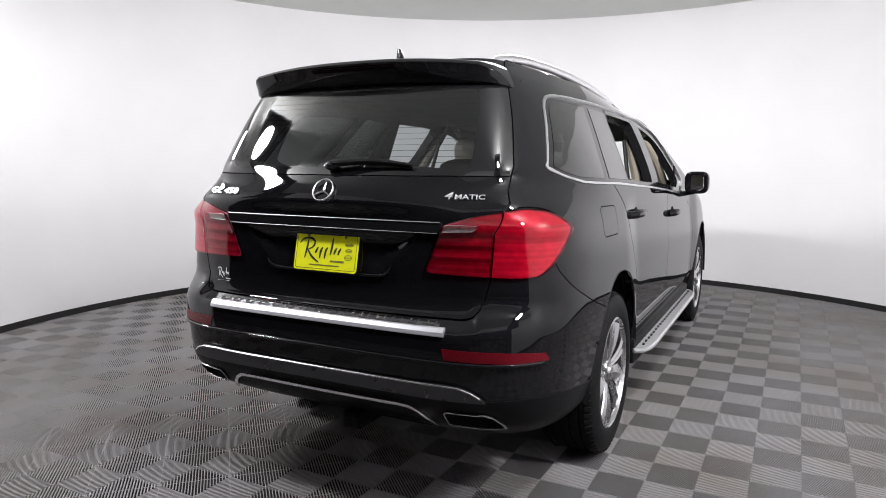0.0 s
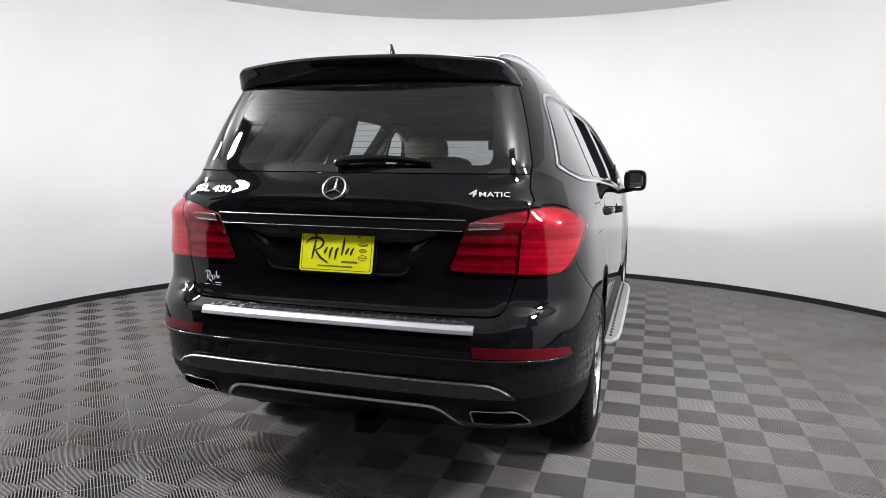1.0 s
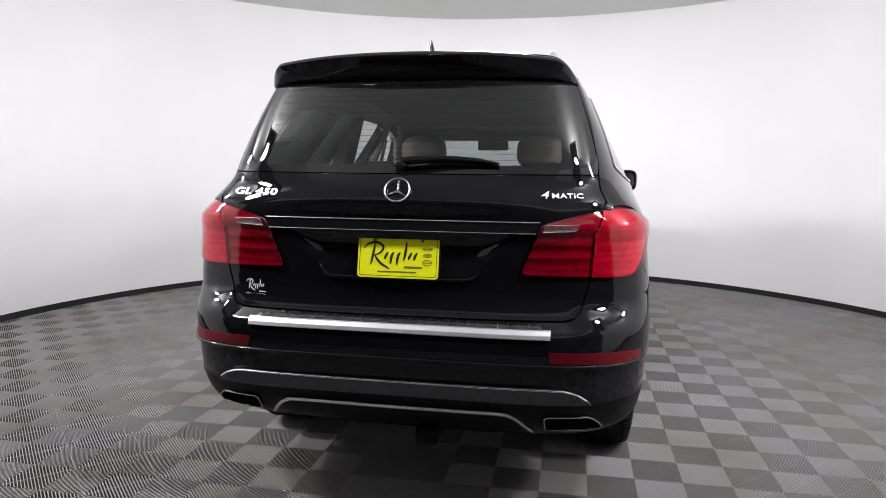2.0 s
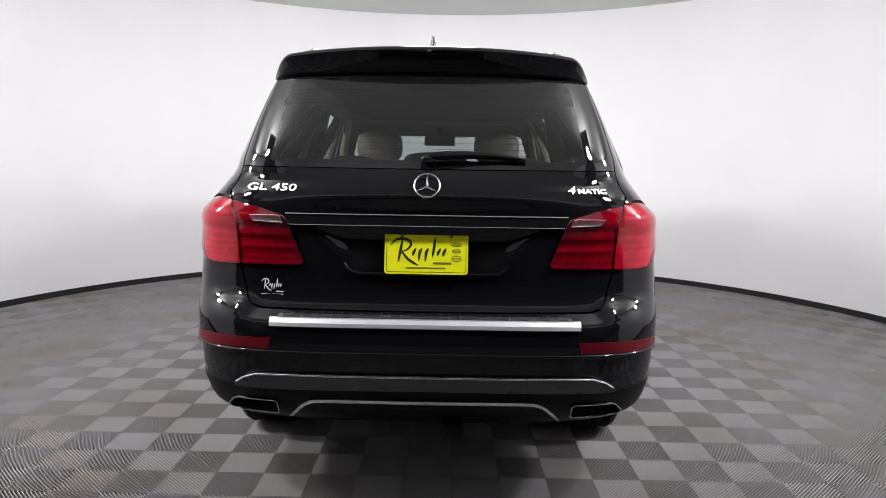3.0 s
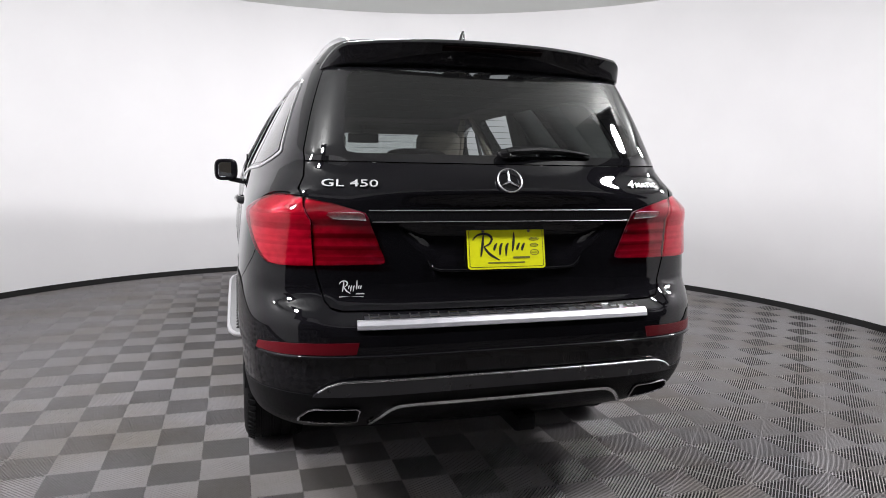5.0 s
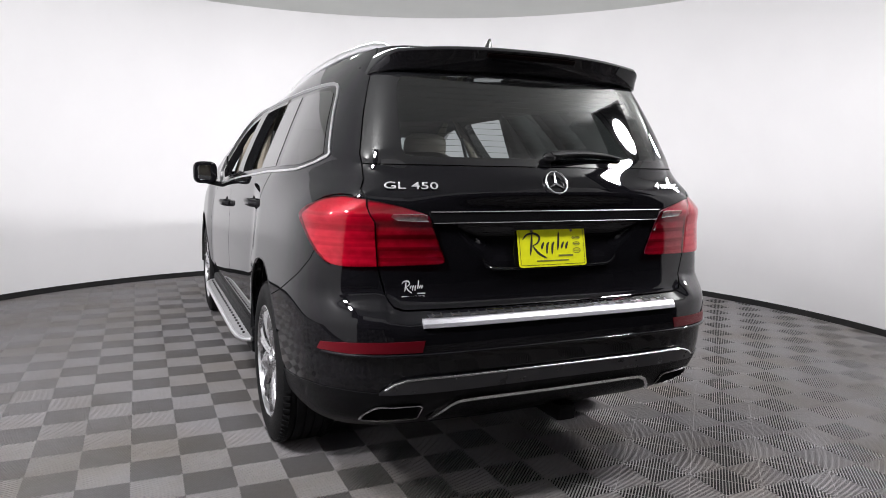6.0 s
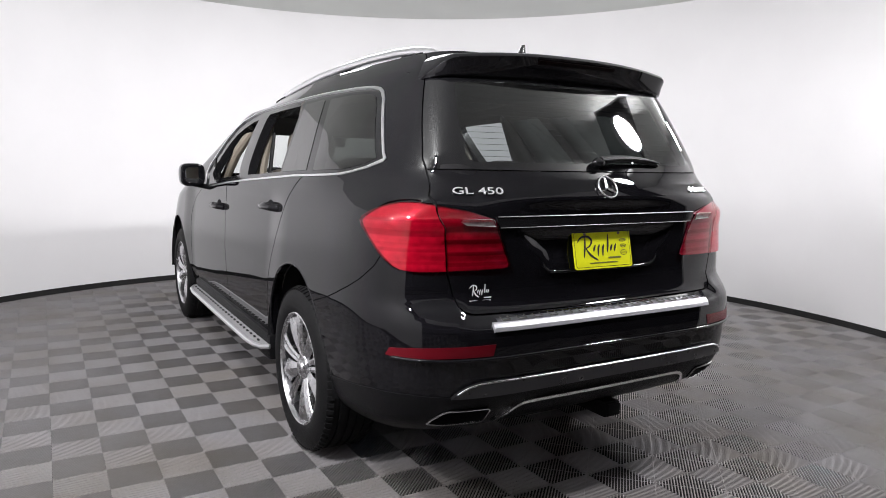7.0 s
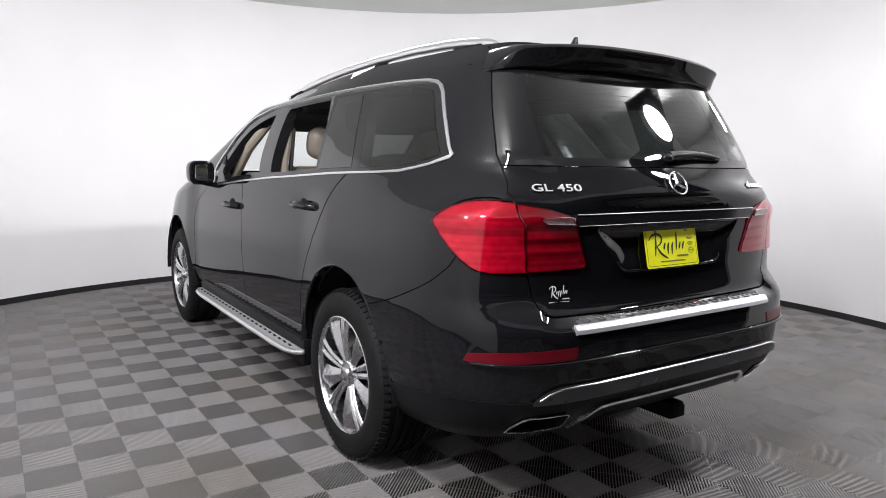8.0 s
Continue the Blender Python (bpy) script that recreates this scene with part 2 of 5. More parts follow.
def loft(bm, rings, closed=True, caps=True):
    """Joins rings of equal length."""
    made = [[bm.verts.new(p) for p in ring] for ring in rings]
    n = len(made[0])
    for a, b in zip(made, made[1:]):
        for k in range(n if closed else n - 1):
            bm.faces.new((a[k], a[(k + 1) % n], b[(k + 1) % n], b[k]))
    if caps:
        bm.faces.new(made[0][::-1])
        bm.faces.new(made[-1])


def thing(name, label, category, group=""):
    return tagged(new(name), label, category, group)


# ---- the booth ----
def round_wall(bm, inner, outer, low, high, first, last, step=1.5):
    """A curved wall with thickness between two angles, measured from straight ahead."""
    n = max(2, int((last - first) / step) + 1)
    rings = []
    for k in range(n):
        a = radians(first + (last - first) * k / (n - 1))
        rings.append([ROOM + Vector((r * math.sin(a), r * math.cos(a), z)) for r, z in ((inner, low), (inner, high), (outer, high), (outer, low))])
    loft(bm, rings)


OPEN, NOTCH = 142.0, 136.0               # the wall ends this far round on either side; past the notch it is lower
bm = bmesh.new()
round_wall(bm, RADIUS, RADIUS + 0.12, 0, HEIGHT, -NOTCH, NOTCH)
tagged(part("wall_round", bm, WHITE_WALL), "smooth white curved booth wall", "wall", kind="structure")
for side in (-1, 1):
    bm = bmesh.new()
    round_wall(bm, RADIUS, RADIUS + 0.12, 0, 2.30, min(side * NOTCH, side * OPEN), max(side * NOTCH, side * OPEN))
    tagged(part("wall_end", bm, WHITE_WALL), "lower end of the white curved wall", "wall", kind="structure")
bm = bmesh.new()
round_wall(bm, RADIUS, RADIUS + 0.12, 2.45, HEIGHT, OPEN + 4, 356 - OPEN)
tagged(part("wall_over_opening", bm, WHITE_WALL), "white wall above the booth's wide opening", "wall", kind="structure")
bm = bmesh.new()
round_wall(bm, RADIUS - 0.012, RADIUS - 0.001, 0, 0.055, -OPEN, OPEN)
tagged(part("baseboard", bm, SKIRTING), "thin black skirting along the curved wall", "baseboard", kind="structure")


def slot_frame(lx, ly):
    """The lamp box's own frame: x runs outwards to the wall."""
    return pose(lx, ly, HEIGHT, 0, 0, -SLOT[2] if lx > 0 else 180 + SLOT[2])


# ceiling with long cut-outs for the lamp boxes
bm = bmesh.new()
REACH = 1.30                             # length of a box outwards of the lamp
outline = [(ROOM.x + (RADIUS + 0.1) * math.sin(radians(a)), ROOM.y + (RADIUS + 0.1) * math.cos(radians(a))) for a in range(0, 360, 3)]
points, edges = [Vector(p) for p in outline], [(i, (i + 1) % len(outline)) for i in range(len(outline))]
for lx, ly in LAMPS:
    first = len(points)
    points += [(slot_frame(lx, ly) @ Vector((x, y * SLOT[1], 0))).to_2d() for x, y in ((-SLOT[0], -1), (REACH, -1), (REACH, 1), (-SLOT[0], 1))]
    edges += [(first + k, first + (k + 1) % 4) for k in range(4)]
from mathutils.geometry import delaunay_2d_cdt
flat, _, faces, _, _, _ = delaunay_2d_cdt(points, edges, [], 0, 1e-6)
made = [bm.verts.new((p.x, p.y, HEIGHT)) for p in flat]
for face in faces:
    mid = sum((flat[i] for i in face), Vector((0, 0))) / 3
    spots = [slot_frame(lx, ly).inverted() @ Vector((mid.x, mid.y, HEIGHT)) for lx, ly in LAMPS]
    if (mid - ROOM.to_2d()).length < RADIUS + 0.1 and not any(-SLOT[0] < p.x < REACH and abs(p.y) < SLOT[1] for p in spots):
        bm.faces.new([made[i] for i in face])
bmesh.ops.delete(bm, geom=[v for v in bm.verts if not v.link_faces], context="VERTS")
top = bmesh.ops.extrude_face_region(bm, geom=bm.faces[:])["geom"]
bmesh.ops.translate(bm, vec=(0, 0, 0.06), verts=[v for v in top if isinstance(v, bmesh.types.BMVert)])
tagged(part("ceiling", bm, CEILING, smooth=False), "flat pale grey round booth ceiling", "ceiling", kind="structure")


def ceiling_light(lx, ly):
    """A long black box let into the ceiling with a round lamp's rim in it."""
    light = thing("ceiling_light", "round bright lamp in a black ceiling box", "ceiling light", "booth lights")
    light.matrix_world = slot_frame(lx, ly)
    bm = bmesh.new()
    mid, long, w = (REACH - SLOT[0]) / 2, REACH + SLOT[0] - 0.006, SLOT[1] - 0.012
    for x, y, sx, sy in ((-SLOT[0] + 0.012, 0, 0.02, 2 * w), (mid, -w, long, 0.02), (mid, w, long, 0.02)):
        box(bm, (sx, sy, 0.34), pose(x, y, 0.172))
    box(bm, (long, 2 * w, 0.02), pose(mid, 0, 0.35))
    part("housing", bm, BOX_BLACK, light, "black box")
    bm = bmesh.new()
    turned = slot_frame(lx, ly).inverted() @ lamp_pose(lx, ly) @ Matrix.Diagonal((0.115, 0.205, 1, 1)) @ pose(0, 0, 0, 0, -90, 0)
    lathe(bm, ((1.0, 0.004), (1.10, 0.0), (1.14, 0.07), (0.5, 0.10), (0.5, 0.06), (1.0, 0.05), (1.0, 0.004)), 40, turned)
    part("rim", bm, BOX_BLACK, light, "black lamp rim")
    return light


for lx, ly in LAMPS:
    ceiling_light(lx, ly)

for lx, ly, lz in WALL_LAMPS:
    lamp = thing("wall_light", "round bright lamp in a black rim high on the white wall", "wall light", "wall lights")
    lamp.matrix_world = look((lx, ly, lz), (0, 1.2, 0.7))
    bm = bmesh.new()
    lathe(bm, ((1.0, 0.004), (1.10, 0.0), (1.14, 0.07), (0.5, 0.10), (0.5, 0.06), (1.0, 0.05), (1.0, 0.004)), 40, Matrix.Diagonal((0.115, 0.205, 1, 1)) @ pose(0, 0, 0, 0, -90, 0))
    part("rim", bm, BOX_BLACK, lamp, "black lamp rim")
    bm = bmesh.new()
    tube(bm, [(0, 0, 0.08), (0, 0, 0.16), (0, 0.02, 0.26)], 0.014, 8)
    part("arm", bm, BOX_BLACK, lamp, "black lamp arm")

# added fill from above, kept out of view; no such fixture is known
softbox = thing("fill_softbox", "added long narrow white softbox, unseen under the booth ceiling", "softbox")
softbox.location = (FILL_SOFTBOX[0], FILL_SOFTBOX[1], HEIGHT)
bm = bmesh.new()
w, d = FILL_SOFTBOX[2] / 2 + 0.03, FILL_SOFTBOX[3] / 2 + 0.03
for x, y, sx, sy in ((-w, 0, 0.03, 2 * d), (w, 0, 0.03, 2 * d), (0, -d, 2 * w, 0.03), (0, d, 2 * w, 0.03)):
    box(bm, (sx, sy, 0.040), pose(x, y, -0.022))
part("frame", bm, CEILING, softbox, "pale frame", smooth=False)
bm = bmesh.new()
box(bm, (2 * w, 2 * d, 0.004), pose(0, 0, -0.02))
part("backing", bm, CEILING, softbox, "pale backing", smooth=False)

# the dim room behind the opening
bm = bmesh.new()
for x, y, sx, sy in ((-7.0, -3.0, 0.1, 10.6), (7.0, -3.0, 0.1, 10.6), (0, -8.3, 14.1, 0.1)):
    box(bm, (sx, sy, 4.2), pose(x, y, 2.1))
for sx in (-1, 1):
    box(bm, (14.0 / 2 - 4.25, 0.1, 4.2), pose(sx * (4.25 + 7.0) / 2, 2.3, 2.1))
tagged(part("wall_back_room", bm, DIM_WALL, smooth=False), "dim dark wall of the room behind the booth", "wall", kind="structure")
bm = bmesh.new()
box(bm, (14.1, 10.7, 0.1), pose(0, -3.0, 4.25))
tagged(part("ceiling_back_room", bm, DIM_WALL, smooth=False), "dim dark ceiling behind the booth", "ceiling", kind="structure")
bm = bmesh.new()
box(bm, (15.0, 17.0, 0.1), pose(0, -0.6, -0.062))
FLOOR = tagged(part("floor", bm, UNDER_TILE, smooth=False), "dark floor under ribbed grey plastic tiles", "floor", kind="structure")


# ---- the car's shape ----
# profile of the body by height: z, rear end, half width, front end
PROFILE = [
    (0.34, 0.110, 0.870, 4.80), (0.40, 0.000, 0.915, 4.90), (0.46, -0.055, 0.930, 4.96), (0.54, -0.090, 0.943, 4.99),
    (0.63, -0.100, 0.949, 5.01), (0.72, -0.102, 0.951, 5.01), (0.785, -0.088, 0.950, 5.00), (0.82, -0.036, 0.949, 4.99),
    (0.88, -0.016, 0.944, 4.96), (1.00, -0.015, 0.933, 4.90), (1.08, -0.016, 0.925, 4.78), (1.14, -0.017, 0.919, 4.45),
    (1.18, -0.016, 0.914, 4.10), (1.22, -0.013, 0.904, 3.85), (1.25, -0.003, 0.895, 3.78), (1.28, 0.012, 0.886, 3.72), (1.34, 0.042, 0.860, 3.60),
    (1.42, 0.0835, 0.819, 3.45), (1.50, 0.1265, 0.778, 3.30), (1.58, 0.1710, 0.735, 3.15), (1.66, 0.2170, 0.690, 2.98),
    (1.72, 0.252, 0.650, 2.84), (1.755, 0.273, 0.622, 2.77), (1.78, 0.288, 0.600, 2.70), (1.795, 0.297, 0.586, 2.66),
]
ZLOW, ZTOP = PROFILE[0][0], PROFILE[-1][0]
CORNER = 1.0


def nose(z):
    """Length and squareness of the plan's front corners: long at the bonnet, short at the windscreen."""
    s = min(max((z - 1.10) / 0.16, 0), 1)
    return 0.95 - 0.50 * s, 2.5 + 0.9 * s


def square(z):
    """How square the plan's rear corners are: squarer at the window than at the bumper."""
    return 5.4 + 0.8 * ease((z - 0.78) / 0.14) + 2.8 * upper(z)


def upper(z):
    s = min(max((z - 1.12) / 0.22, 0), 1)
    return s * s * (3 - 2 * s)


def narrow(z):
    """How much the cabin narrows towards its rear end."""
    return upper(z) * (0.185 - 0.29 * min(max(z - 1.30, 0), 0.42))


def profile(z):
    """Rear end, half width and front end of the body at the height z, smoothly between the rows."""
    z = min(max(z, ZLOW), ZTOP)
    i = max(k for k in range(len(PROFILE) - 1) if PROFILE[k][0] <= z)
    a, b = PROFILE[i], PROFILE[i + 1]
    before, after = PROFILE[max(i - 1, 0)], PROFILE[min(i + 2, len(PROFILE) - 1)]
    h, out = b[0] - a[0], []
    s = (z - a[0]) / h
    for c in (1, 2, 3):
        ma, mb = (b[c] - before[c]) / (b[0] - before[0]), (after[c] - a[c]) / (after[0] - a[0])
        out.append((2 * s**3 - 3 * s**2 + 1) * a[c] + (s**3 - 2 * s**2 + s) * h * ma + (3 * s**2 - 2 * s**3) * b[c] + (s**3 - s**2) * h * mb)
    return out


# length along the rear corner for each angle of its curve, on a middling section
_s = np.linspace(0, 1, 900)
TURNS = (_s - np.sin(2 * math.pi * _s) / (2 * math.pi)) * math.pi / 2
ACROSS, ALONG = np.sin(TURNS) ** (2 / 4.5), np.cos(TURNS) ** (2 / 4.5)
LENGTHS = np.concatenate(([0], np.cumsum(np.hypot(0.94 * np.diff(ACROSS), 1.03 * np.diff(ALONG)))))
ARC = float(LENGTHS[-1])


# the side from SIDE on and the nose share the rest of u, so that every height ends on the middle line
SIDE, END = 1.9, ARC + 4.3
_x, _y = 0.85 * np.cos(TURNS) ** (2 / 3.0), 0.60 * np.sin(TURNS) ** (2 / 3.0)
NOSE_PART = np.concatenate(([0], np.cumsum(np.hypot(np.diff(_x), np.diff(_y)))))
NOSE_PART /= NOSE_PART[-1]


def ahead(z):
    """Half width, corner length and squareness at the front, where the corner begins, and the lengths of side and corner past SIDE."""
    _, half, front = profile(z)
    length, power = nose(z)
    return half, length, power, front - length, front - length - SIDE, 0.85 * half + 0.6 * length


def ease(s):
    s = min(max(s, 0), 1)
    return s * s * (3 - 2 * s)


def inset(y, z):
    """The doors lie a little inside the wheel arches."""
    return 0.022 * ease((y - 1.12) / 0.40) * ease((3.80 - y) / 0.35) * ease((1.26 - z) / 0.14)


# half width of the tailgate's opening by height
EDGE_Z, EDGE_X = (1.20, 1.28, 1.37, 1.455, 1.54, 1.668, 1.72), (0.735, 0.715, 0.690, 0.672, 0.652, 0.620, 0.595)


def roof_drop(y, z):
    """The roof's edge sinks towards the windscreen."""
    return 0.085 * ease((y - 1.30) / 1.55) * ease((z - 1.645) / 0.15)


def hollow(x, z):
    """The rear window bends evenly from side to side instead of only at its corners."""
    w = min(abs(x) / float(np.interp(z, EDGE_Z, EDGE_X)), 1)
    return (0.030 * w * w + 0.052 * w**4) * (1 - w * w) * ease((z - 1.20) / 0.10)


def bulge(x, z):
    """The tailgate swells out in its middle under the window and bends back towards the lamps."""
    x = abs(x)
    brow = ease((z - 1.185) / 0.05) * (1 - ease((z - 1.27) / 0.12))
    bend = (-0.026 + 0.125 * x * x) * brow * (1 - ease((x - 0.50) / 0.36))
    if z < 1.25:
        bend += 0.075 * x**4 * (1 - brow) * ease((z - 0.82) / 0.06) * (1 - ease((x - 0.66) / 0.24))
    return bend


def skin(u, z):
    """The body's skin: u runs from the middle of the rear (0) round the corner (ARC), along the side and round the nose to END."""
    rear, half, front = profile(z)
    sign, u = (-1 if u < 0 else 1), abs(u)
    if u <= ARC:
        across, along = float(np.interp(u, LENGTHS, ACROSS)), max(float(np.interp(u, LENGTHS, ALONG)), 0)
        n = square(z)
        k = (across**n + along**n) ** (-1 / n)
        if 0.70 < z < 1.0:               # outside the step the bumper's shoulder runs up to the lamps in one long curve
            rear += (-0.102 + 0.087 * ease((z - 0.768) / 0.127) - rear) * ease((u - 0.60) / 0.085)
        x = half * across * k * (1 - narrow(z) * (along * k) ** 2)
        return Vector((sign * x, CORNER - (CORNER - rear) * along * k + hollow(x, z) + bulge(x, z), z))
    y = CORNER + u - ARC
    if y <= SIDE:
        return Vector((sign * (half - inset(y, z)), y, z - roof_drop(y, z)))
    half, length, power, turn, side, corner = ahead(z)
    d = min((y - SIDE) / (CORNER + END - ARC - SIDE), 1) * (side + corner)
    if d <= side:
        return Vector((sign * (half - inset(SIDE + d, z)), SIDE + d, z - roof_drop(SIDE + d, z)))
    a = float(np.interp((d - side) / corner, NOSE_PART, TURNS))
    y = turn + length * math.sin(a) ** (2 / power)
    return Vector((sign * half * max(math.cos(a), 0) ** (2 / power), y, z - roof_drop(y, z)))


def solve(reach, goal):
    """The u on the rear corner at which something that grows with u reaches its goal."""
    low, high = 0.0, ARC
    for _ in range(40):
        mid = (low + high) / 2
        low, high = (mid, high) if reach(mid) < goal else (low, mid)
    return (low + high) / 2


def by_x(x, z):
    """The place (u, z) on the skin's rear at x."""
    return (solve(lambda u: skin(u, z)[0], x) if x > 0 else 0.0), z


def by_y(y, z):
    """The place (u, z) on the skin's side at y."""
    if y > SIDE:
        half, length, power, turn, side, corner = ahead(z)
        d = y - SIDE
        if y > turn:
            a = math.asin(min((y - turn) / length, 1) ** (power / 2))
            d = side + corner * float(np.interp(a, TURNS, NOSE_PART))
        return ARC + SIDE - CORNER + d / (side + corner) * (CORNER + END - ARC - SIDE), z
    if y >= CORNER:
        return ARC + y - CORNER, z
    return solve(lambda u: skin(u, z)[1], y), z




def skin_normal(u, z):
    e = 0.004
    du = skin(u + e, z) - skin(u - e, z) if u > e else skin(e, z) - skin(-e, z)
    z0, z1 = max(z - e, ZLOW), min(z + e, ZTOP)
    dz = skin(u, z1) - skin(u, z0)
    n = du.cross(dz)
    return n.normalized() if n.length > 1e-9 else Vector((0, 1, 0))


def within(p, poly):
    """Whether (u, z) lies in the outline."""
    x, y, inside = p[0], p[1], False
    for (x0, y0), (x1, y1) in zip(poly, poly[1:] + poly[:1]):
        if (y0 > y) != (y1 > y) and x < (x1 - x0) * (y - y0) / (y1 - y0) + x0:
            inside = not inside
    return inside


def away(p, poly):
    """How far (u, z) is from the outline's edge, leaving out edges on the middle line."""
    best = 9.0
    for a, b in zip(poly, poly[1:] + poly[:1]):
        if a[0] < 1e-6 and b[0] < 1e-6:
            continue
        ab, ap = Vector(b) - Vector(a), Vector(p) - Vector(a)
        s = min(max(ap.dot(ab) / max(ab.dot(ab), 1e-12), 0), 1)
        best = min(best, (ap - ab * s).length)
    return best


def seam(line, wide=0.006):
    """A thin outline along a line, for the gap between two panels."""
    left, right = [], []
    for i, p in enumerate(line):
        d = (Vector(line[min(i + 1, len(line) - 1)]) - Vector(line[max(i - 1, 0)])).normalized()
        left.append((p[0] - d.y * wide / 2, p[1] + d.x * wide / 2))
        right.append((p[0] + d.y * wide / 2, p[1] - d.x * wide / 2))
    return left + right[::-1]


def fine(poly, step=0.03):
    """The outline with long edges split."""
    out = []
    for a, b in zip(poly, poly[1:] + poly[:1]):
        n = max(1, int((Vector(b) - Vector(a)).length / step))
        out += [(a[0] + (b[0] - a[0]) * k / n, a[1] + (b[1] - a[1]) * k / n) for k in range(n)]
    return out


def arch(mid, wide, high):
    """The wheel opening as an outline on the side."""
    pts = [by_y(mid + wide * math.cos(a), 0.385 + high * math.sin(a)) for a in [math.pi * k / 28 for k in range(29)]]
    return [by_y(mid + wide, ZLOW - 0.02)] + pts + [by_y(mid - wide, ZLOW - 0.02)]


X, Y = by_x, by_y
LAMP_OUT = [X(0.6975, 0.974), X(0.755, 0.973), Y(0.078, 0.974), Y(0.104, 0.980), Y(0.126, 0.992), Y(0.163, 1.018), Y(0.205, 1.052), Y(0.248, 1.090), Y(0.284, 1.122), Y(0.293, 1.140),
            Y(0.284, 1.154), Y(0.258, 1.174), Y(0.234, 1.190), Y(0.200, 1.208), Y(0.165, 1.217), Y(0.125, 1.221), Y(0.090, 1.219), X(0.7310, 1.213), X(0.7060, 1.13)]
LAMP_IN = [X(0.6925, 0.975), X(0.470, 0.979), X(0.456, 0.984), X(0.455, 0.996), X(0.512, 1.140), X(0.522, 1.156), X(0.54, 1.164), X(0.62, 1.188), X(0.7265, 1.211), X(0.7010, 1.13)]
REVERSE = [X(0.522, 1.134), X(0.529, 1.155), X(0.545, 1.160), X(0.645, 1.158), X(0.652, 1.150), X(0.630, 1.138)]
TG_SIDE = [X(0.695, 0.972), X(0.684, 0.93), X(0.672, 0.885), X(0.662, 0.852), X(0.645, 0.830), X(0.607, 0.818), X(0.30, 0.815), X(0.0, 0.814)]
TG_TOP = [X(0.728, 1.212), Y(0.082, 1.24), Y(0.112, 1.28), Y(0.146, 1.315), Y(0.185, 1.371), Y(0.227, 1.455), Y(0.272, 1.54), Y(0.338, 1.668), Y(0.362, 1.705), Y(0.393, 1.742), Y(0.432, 1.777), Y(0.462, ZTOP)]
TAILGATE = TG_SIDE[::-1] + [X(0.703, 1.13)] + TG_TOP + [(0.0, ZTOP)]
GLASS = [(0.0, 1.334), X(0.35, 1.334), X(0.60, 1.335), Y(0.156, 1.335)] + TG_TOP[4:8] + [X(0.50, 1.700), X(0.30, 1.708), (0.0, 1.710)]
CLEAR_PART = [(0.0, 1.364), X(0.54, 1.364), X(0.572, 1.370), X(0.581, 1.392), X(0.575, 1.47), X(0.565, 1.56), X(0.548, 1.645), X(0.525, 1.668), X(0.30, 1.682), (0.0, 1.684)]
BROW = [(0.0, 1.18), X(0.70, 1.225), Y(0.10, 1.29), Y(0.14, 1.325), (0.0, 1.325)]
RECESS = [(0.0, 1.126), X(0.30, 1.126), X(0.425, 1.125), X(0.395, 1.08), X(0.350, 1.035), X(0.312, 1.008), X(0.296, 0.985), X(0.285, 0.962), X(0.262, 0.952), (0.0, 0.950)]
STRIP = [(0.0, 1.166), X(0.517, 1.166), X(0.503, 1.129), (0.0, 1.129)]
REFLEX = [X(0.556, 0.722), X(0.566, 0.681), X(0.72, 0.680), Y(0.010, 0.677), Y(0.085, 0.674), Y(0.118, 0.676), Y(0.100, 0.704), Y(0.02, 0.714), X(0.74, 0.719)]
DIFFUSER = [(0.0, 0.586), X(0.55, 0.587), X(0.615, 0.584), X(0.660, 0.570), X(0.690, 0.550), X(0.708, 0.531), (0.0, 0.533)]
EDGE = [(0.0, 0.492), X(0.36, 0.494), X(0.415, 0.491), X(0.450, 0.472), X(0.482, 0.440), X(0.512, 0.405), X(0.500, 0.402), X(0.470, 0.436), X(0.440, 0.465), X(0.408, 0.479), X(0.36, 0.481), (0.0, 0.479)]
PIPE_OUT = [X(0.558, 0.478), X(0.545, 0.468), X(0.548, 0.416), X(0.560, 0.408), X(0.70, 0.406), X(0.755, 0.414), X(0.752, 0.435), X(0.722, 0.468), X(0.700, 0.477)]
PIPE_IN = [X(0.560, 0.474), X(0.549, 0.466), X(0.552, 0.418), X(0.562, 0.412), X(0.698, 0.410), X(0.747, 0.417), X(0.745, 0.434), X(0.719, 0.465), X(0.699, 0.473)]
VALANCE = [(0.0, 0.528), X(0.70, 0.528), Y(-0.02, 0.532), Y(0.05, 0.536), Y(0.20, 0.525), Y(0.38, 0.500), Y(0.62, 0.47), Y(0.62, ZLOW), (0.0, ZLOW)]
LIP = [(0.0, 0.668), X(0.6, 0.668), Y(0.03, 0.664), Y(0.12, 0.660), Y(0.30, 0.655), Y(0.62, 0.64), Y(0.62, 0.44), Y(0.38, 0.49), Y(0.05, 0.536), X(0.70, 0.528), (0.0, 0.528)]
BUMPER_TOP = [X(0.700, 0.972), Y(0.080, 0.971), Y(0.128, 0.988), Y(0.178, 1.022), Y(0.200, 0.986), Y(0.240, 0.953), Y(0.285, 0.921), Y(0.355, 0.887), Y(0.40, 0.868), Y(0.46, 0.843), Y(0.54, 0.814), Y(0.70, 0.768)]
BUMPER = [(0.0, 0.814)] + TG_SIDE[::-1][1:] + BUMPER_TOP + [Y(0.70, ZLOW), (0.0, ZLOW)]
